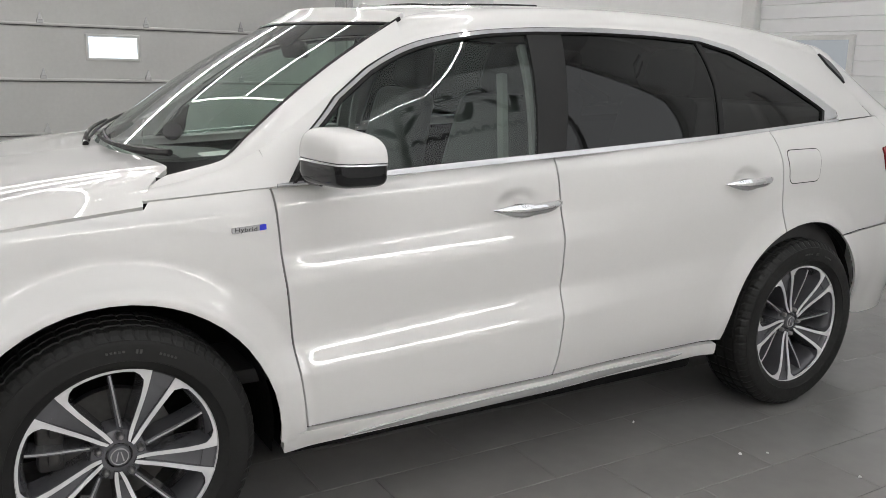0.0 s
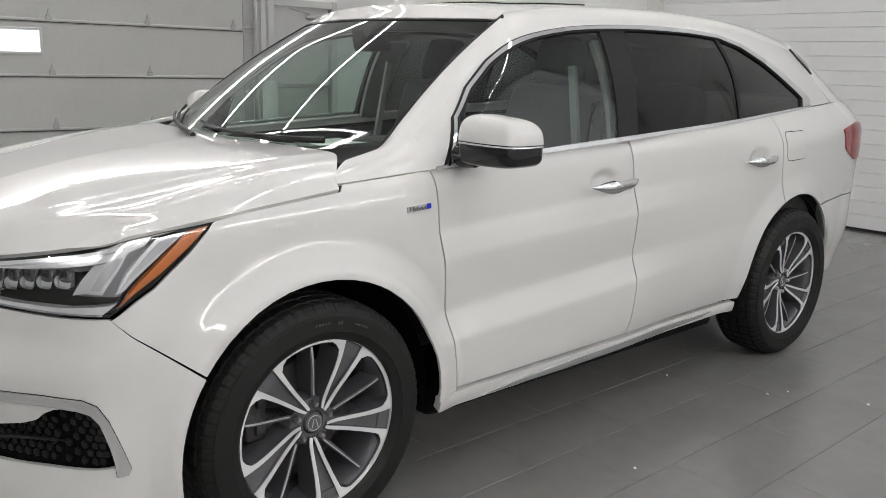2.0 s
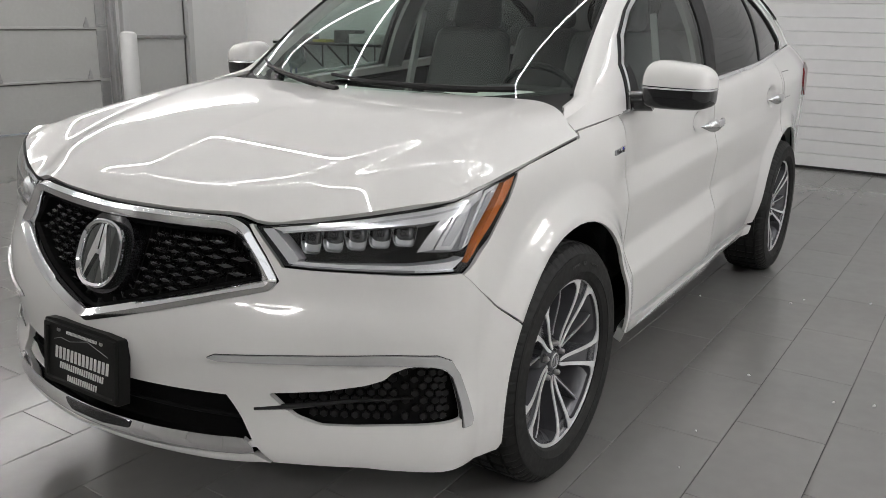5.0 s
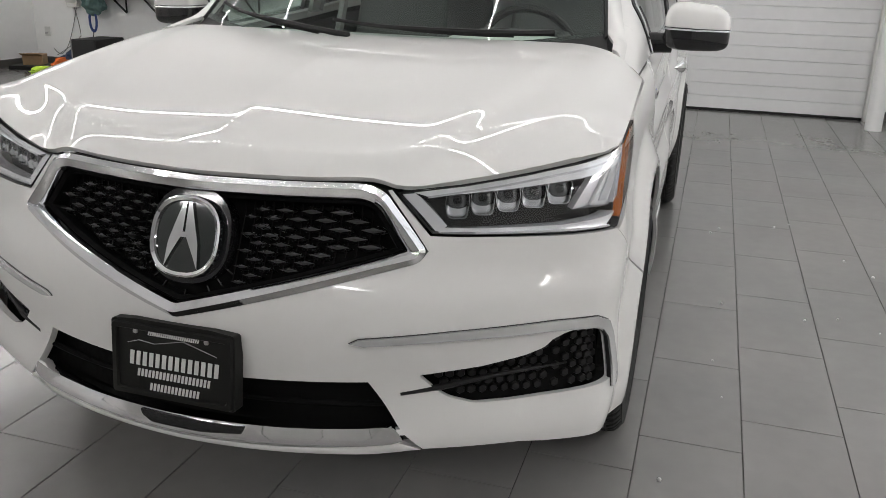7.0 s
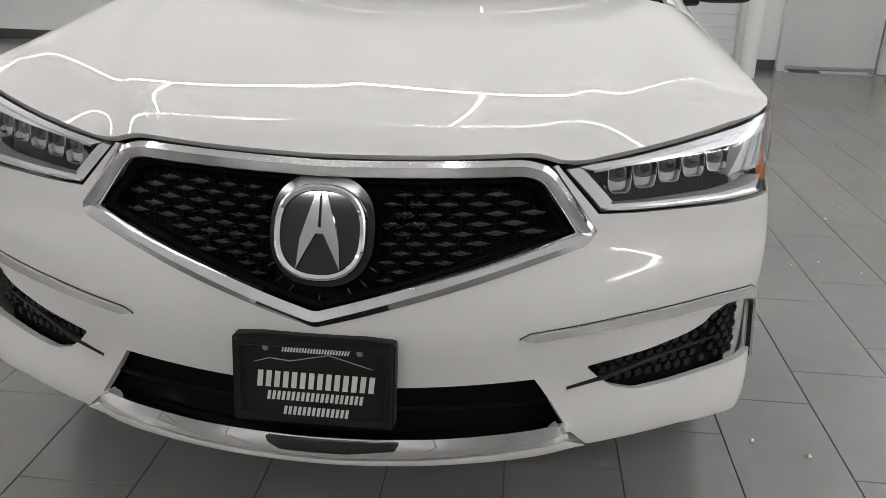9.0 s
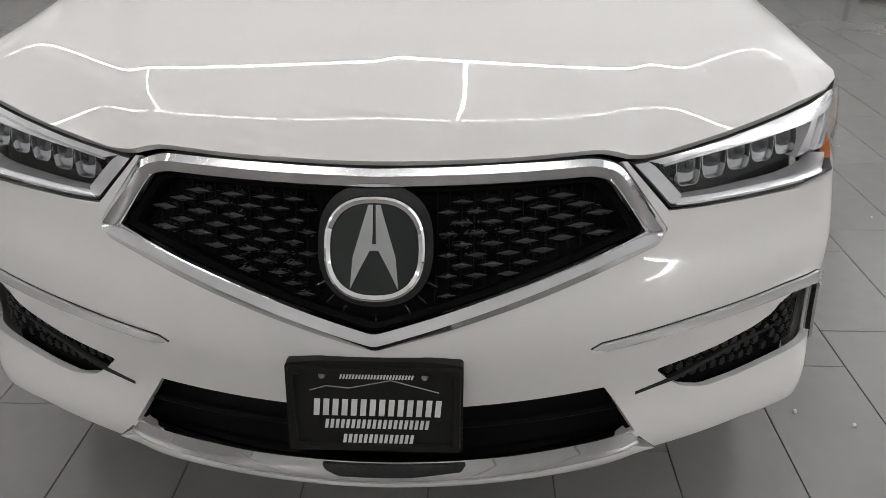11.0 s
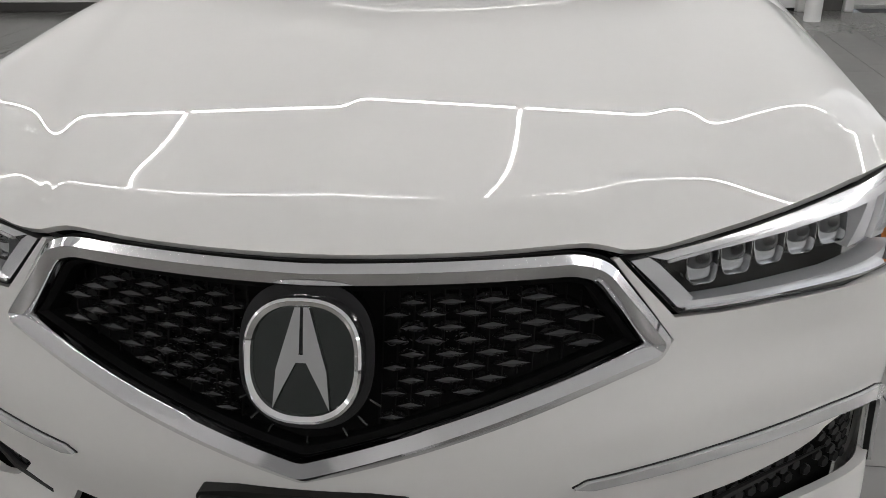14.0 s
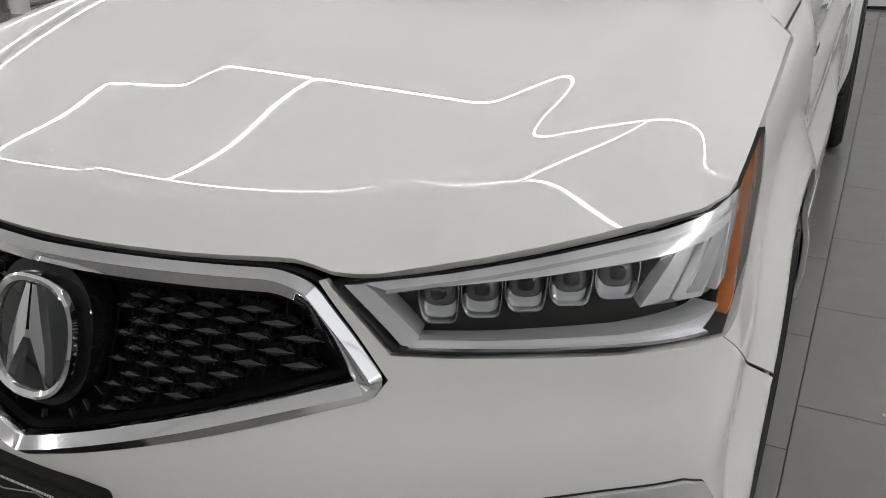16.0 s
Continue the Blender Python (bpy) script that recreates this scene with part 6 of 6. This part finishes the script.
def led_tube(a, b, r=0.009, mat=TUBE, hung=True):
    l = thing("led_tube", "long white led tube hung from the ceiling" if hung else "unseen white led line high on the wall", "lamp", group="led tubes" if hung else "led lines")
    a, b = Vector(a), Vector(b)
    part("diffuser", tube([a, b], r, 8), mat, l, "glowing diffuser")
    d = (b - a)
    c = (a + b) / 2
    part("lamp_tray", block((abs(d.x) + 0.04, abs(d.y) + 0.04, 0.02), (c.x, c.y, a.z + 0.012 + r), 0.004, 1), WHITE_PLASTIC, l, "white metal tray", False)
    if hung:
        for p in (a + d * 0.08, b - d * 0.08):
            part("wire", tube([(p.x, p.y, a.z + 0.02 + r), (p.x, p.y, CEIL)], 0.0015, 4), STEEL, l, "thin steel wire")


def bay(x0, x1, ys):
    """One bay: tubes along x at each y, closed by tubes across at both ends."""
    for y in ys:
        led_tube((x0 + 0.03, y, LZ), (x1 - 0.03, y, LZ))
    for x in (x0, x1):
        for a, b in zip(ys, ys[1:]):
            led_tube((x, a + 0.03, LZ), (x, b - 0.03, LZ))


bay(-2.05, 0.0, (-4.30, -2.03, 0.24, 2.50))
for x in (-3.70, -1.23, 1.24):
    led_tube((x, Y1 - 0.058, 2.13), (x + 2.46, Y1 - 0.058, 2.13), 0.030, SIDE_TUBE, False)
# unseen fill along the south wall, added to light the walls and floor
for x in (-6.3, -3.7, -1.1, 1.5, 4.1):
    led_tube((x, Y0 + 0.034, 3.60), (x + 2.44, Y0 + 0.034, 3.60), 0.03, WALL_FILL, False)

# unseen fill along the east wall, added to brighten the bumper
for y in (-5.4, -2.7, 0.0):
    led_tube((X1 - 0.034, y, 4.30), (X1 - 0.034, y + 2.44, 4.30), 0.03, EAST_FILL, False)

# ---- shelf with tools, hanging cloth, cable and boxes ----
SHELF_Z = 1.02
sh = thing("wall_shelf", "black steel wall shelf on triangular brackets", "shelf")
part("shelf_board", block((0.45, 2.6, 0.03), (X0 + 0.235, -5.15, SHELF_Z), 0.004, 1), BLACK, sh, "", False)
for y in (-6.35, -5.95, -5.5, -5.05, -4.6, -4.1):
    part("bracket", joined(tube([(X0 + 0.02, y, SHELF_Z - 0.02), (X0 + 0.02, y, 0.70)], 0.012, 4), tube([(X0 + 0.43, y, SHELF_Z - 0.02), (X0 + 0.02, y, 0.70)], 0.012, 4)), BLACK, sh, "", False)


def on_shelf(name, label, category, size, y, mat, dx=0.0):
    t = thing(name, label, category, at=(X0 + 0.24 + dx, y, SHELF_Z + 0.0155 + size[2] / 2))
    part("case", block(size, (0, 0, 0), min(size) * 0.08, 2), mat, t, "", False)
    part("lid", block((size[0] * 1.02, size[1] * 1.02, size[2] * 0.12), (0, 0, size[2] * 0.44), 0.002, 1), mat, t, "", False)
    return t


on_shelf("tool_case", "black plastic tool case on the shelf", "tool case", (0.25, 0.35, 0.10), -6.1, BLACK)
on_shelf("yellow_pad", "yellow pad lying on the black shelf", "pad", (0.20, 0.24, 0.035), -5.72, YELLOW)
on_shelf("white_box", "white cardboard box on the black shelf", "box", (0.25, 0.40, 0.12), -5.0, WHITE_PLASTIC)
on_shelf("grey_box", "grey plastic bin on the black shelf", "bin", (0.25, 0.28, 0.10), -4.55, TRIM_GREY)
on_shelf("screen_box", "flat dark box on the black shelf", "box", (0.20, 0.36, 0.16), -5.36, DASH, -0.08)

ch = thing("charger", "white charger hanging on the wall by the shelf", "charger", at=(X0 + 0.05, -6.72, 0.92))
part("charger_case", block((0.08, 0.18, 0.26), (0, 0, 0), 0.015, 2), WHITE_PLASTIC, ch, "", False)
part("charger_base", block((0.07, 0.16, 0.06), (0, 0, -0.15), 0.01, 2), WHITE_PLASTIC, ch, "", False)
cb = thing("wall_cable", "thin grey cable hanging down the white wall", "cable")
pts = [(X0 + 0.04, -6.72 + 0.06 * math.sin(3 * t) - 0.35 * max(t - 0.5, 0) * 2, 0.75 - 0.72 * t + 0.25 * max(t - 0.6, 0)) for t in (i / 14 for i in range(15))]
part("cable_run", tube(pts, 0.005, 6), CABLE, cb)
part("cable_loop", tube([(X0 + 0.045, -6.60 - 0.5 * t, 1.0 - 0.85 * math.sin(math.pi * t * 0.62)) for t in (i / 12 for i in range(13))], 0.005, 6), CABLE, cb)
cl = thing("hanging_cloth", "teal cloth and blue hose hung from a bracket", "cloth", at=(X0 + 0.18, -6.30, 0.80))
bm = bmesh.new()
bmesh.ops.create_icosphere(bm, subdivisions=4, radius=1)
for v in bm.verts:
    k = 1 + 0.35 * noise.noise(v.co * 2.3) + 0.12 * noise.noise(v.co * 6)
    v.co = Vector((v.co.x * 0.09 * k, v.co.y * 0.15 * k, v.co.z * 0.16 * k + 0.02))
part("cloth", from_bm(bm), GREEN_CLOTH, cl)
part("hose", joined(*[tube([(0.02, -0.02 + 0.05 * math.cos(a + o), -0.20 + 0.13 * math.sin(a + o)) for a in (2 * math.pi * i / 18 for i in range(18))], 0.016, 6, closed=True) for o in (0, 0.4)]), BLUE_PLASTIC, cl)
part("cord", tube([(0.02, -0.02, -0.30), (0.02, -0.05, -0.45), (0.03, 0.02, -0.60), (0.02, -0.04, -0.79)], 0.006, 6), BLACK, cl)

bin_ = thing("black_cabinet", "low black steel cabinet standing on the tiles", "cabinet", at=(-6.16, -5.96, 0))
part("cabinet_body", block((0.52, 0.34, 0.43), (0, 0, 0.217), 0.006, 1), BLACK, bin_, "", False)
part("cabinet_front", block((0.012, 0.32, 0.40), (0.264, 0, 0.22), 0.003, 1), DASH, bin_, "", False)
part("cabinet_edge", block((0.02, 0.02, 0.42), (0.262, -0.165, 0.217), 0.003, 1), STEEL, bin_, "steel edge", False)


def rumpled(name, label, category, at, half, mat, seed):
    """A soft heap with folds, flat underneath."""
    t = thing(name, label, category, at=at)
    bm = bmesh.new()
    bmesh.ops.create_icosphere(bm, subdivisions=4, radius=1)
    for v in bm.verts:
        o = v.co + Vector((seed * 3.1, seed * 1.7, 0))
        k = 1 + 0.32 * noise.noise(o * 2.1) + 0.16 * noise.noise(o * 5.5)
        v.co = Vector((v.co.x * half[0] * k, v.co.y * half[1] * k, max(v.co.z * half[2] * k, -half[2] * 0.8) + half[2] * 0.8))
    part("fabric", from_bm(bm), mat, t)


rumpled("orange_jacket", "orange work jacket heaped on the tiles", "jacket", (-5.98, -6.36, 0), (0.13, 0.10, 0.11), ORANGE, 1)
rumpled("blue_jacket", "dark blue jacket heaped beside the cabinet", "jacket", (-6.16, -6.34, 0), (0.16, 0.16, 0.15), NAVY, 2)
rumpled("lime_vest", "lime yellow safety vest lying on the tiles", "vest", (-5.90, -6.58, 0), (0.16, 0.14, 0.05), LIME, 3)
wb = thing("white_carton", "small white carton on the tiles by the cabinet", "box", at=(-5.88, -6.20, 0))
part("carton_wall", block((0.12, 0.14, 0.11), (0, 0, 0.056), 0.004, 1), WHITE_PLASTIC, wb, "", False)
part("carton_flap", block((0.122, 0.07, 0.004), (0, 0.035, 0.114), 0.001, 1), WHITE_PLASTIC, wb, "", False)
bx = thing("cardboard_box", "open brown cardboard box on a dark tray", "box", at=(-6.30, -7.05, 0))
part("box_wall", block((0.20, 0.24, 0.13), (0, 0, 0.115), 0.004, 1, (0, 0, 24)), CARD, bx, "", False)
part("flap", block((0.10, 0.24, 0.006), (0.135, 0.06, 0.185), 0.001, 1, (0, -18, 24)), CARD, bx, "", False)
part("tray", block((0.42, 0.48, 0.05), (0, 0, 0.026), 0.01, 2, (0, 0, 14)), BLACK, bx, "", False)
so = thing("wall_socket", "white wall socket with a plug", "socket", at=(X0 + 0.012, -7.20, 0.42))
part("socket_plate", block((0.016, 0.08, 0.12), (0, 0, 0), 0.004, 1), WHITE_PLASTIC, so, "", False)
part("plug", block((0.04, 0.03, 0.03), (0.02, 0, -0.02), 0.006, 1), ZINC, so, "", False)

ps = thing("paper_sheet", "white paper sheet lying on the black dashboard", "paper", at=(-0.50, 0.36, 1.123))
bm = bmesh.new()
bmesh.ops.create_grid(bm, x_segments=6, y_segments=10, size=0.5)
for v in bm.verts:
    v.co = Vector((v.co.x * 0.15, v.co.y * 0.36, 0.004 * math.sin(7 * v.co.y) + 0.003 - 0.010 * v.co.x))
part("sheet", from_bm(bm), INK, ps)

# crumbs on the floor
rng = random.Random(5)
crumbs = []
for i in range(34):
    x, y, r = rng.uniform(-2.6, 1.7), rng.uniform(0.75, 2.3), rng.uniform(0.0025, 0.008)
    crumbs.append(block((r * 2, r * rng.uniform(1, 2), r), (x, y, r / 2 + 0.0004), r * 0.2, 1, (0, 0, rng.uniform(0, 180)), 0.5))
part("floor_crumbs", joined(*crumbs), WHITE_PLASTIC, None, "small white crumbs scattered on the grey tiles", False, category="debris", kind="stuff")

# ---- floor tiles ----
TW, TL = 0.305, 0.585
me = bpy.data.meshes.new("tile")
tg = block((TL - 0.0026, TW - 0.0026, 0.012), (0, 0, -0.006), 0.0012, 1)
me.from_pydata([tuple(v) for v in tg[0]], [], [tuple(f) for f in tg[1]])
me.materials.append(TILE)
near, far = [], []
iy = -30
for iy in range(-29, 17):
    yc = 0.99 + (iy + 0.5) * TW
    if not Y0 < yc < Y1:
        continue
    off = 0.0855 - 0.205 * iy
    for ix in range(-30, 30):
        xc = (off % TL) + (ix + 0.5) * TL
        if X0 - 0.1 < xc < X1 + 0.1:
            (near if -1.9 < xc < 1.6 and -1.9 < yc < 3.2 or -3.4 < xc < 0.6 and 0.9 < yc < 3.0 else far).append((xc, yc))
near.sort(key=lambda p: math.hypot(p[0] + 0.4, p[1] - 1.2))
far += near[290:]
for x, y in near[:290]:
    o = new("tile", me)
    o.location = (x, y, 0)
    o.rotation_euler = (0, 0, math.pi * (hash((round(x * 50), round(y * 50))) % 2))
    o.parent = floor
V, F = [], []
for x, y in far:
    k = len(V)
    V += [(v[0] + x, v[1] + y, v[2]) for v in tg[0]]
    F += [tuple(i + k for i in f) for f in tg[1]]
part("tile_field", (V, F, None), TILE, floor, "grey porcelain floor tiles", False, kind="stuff")
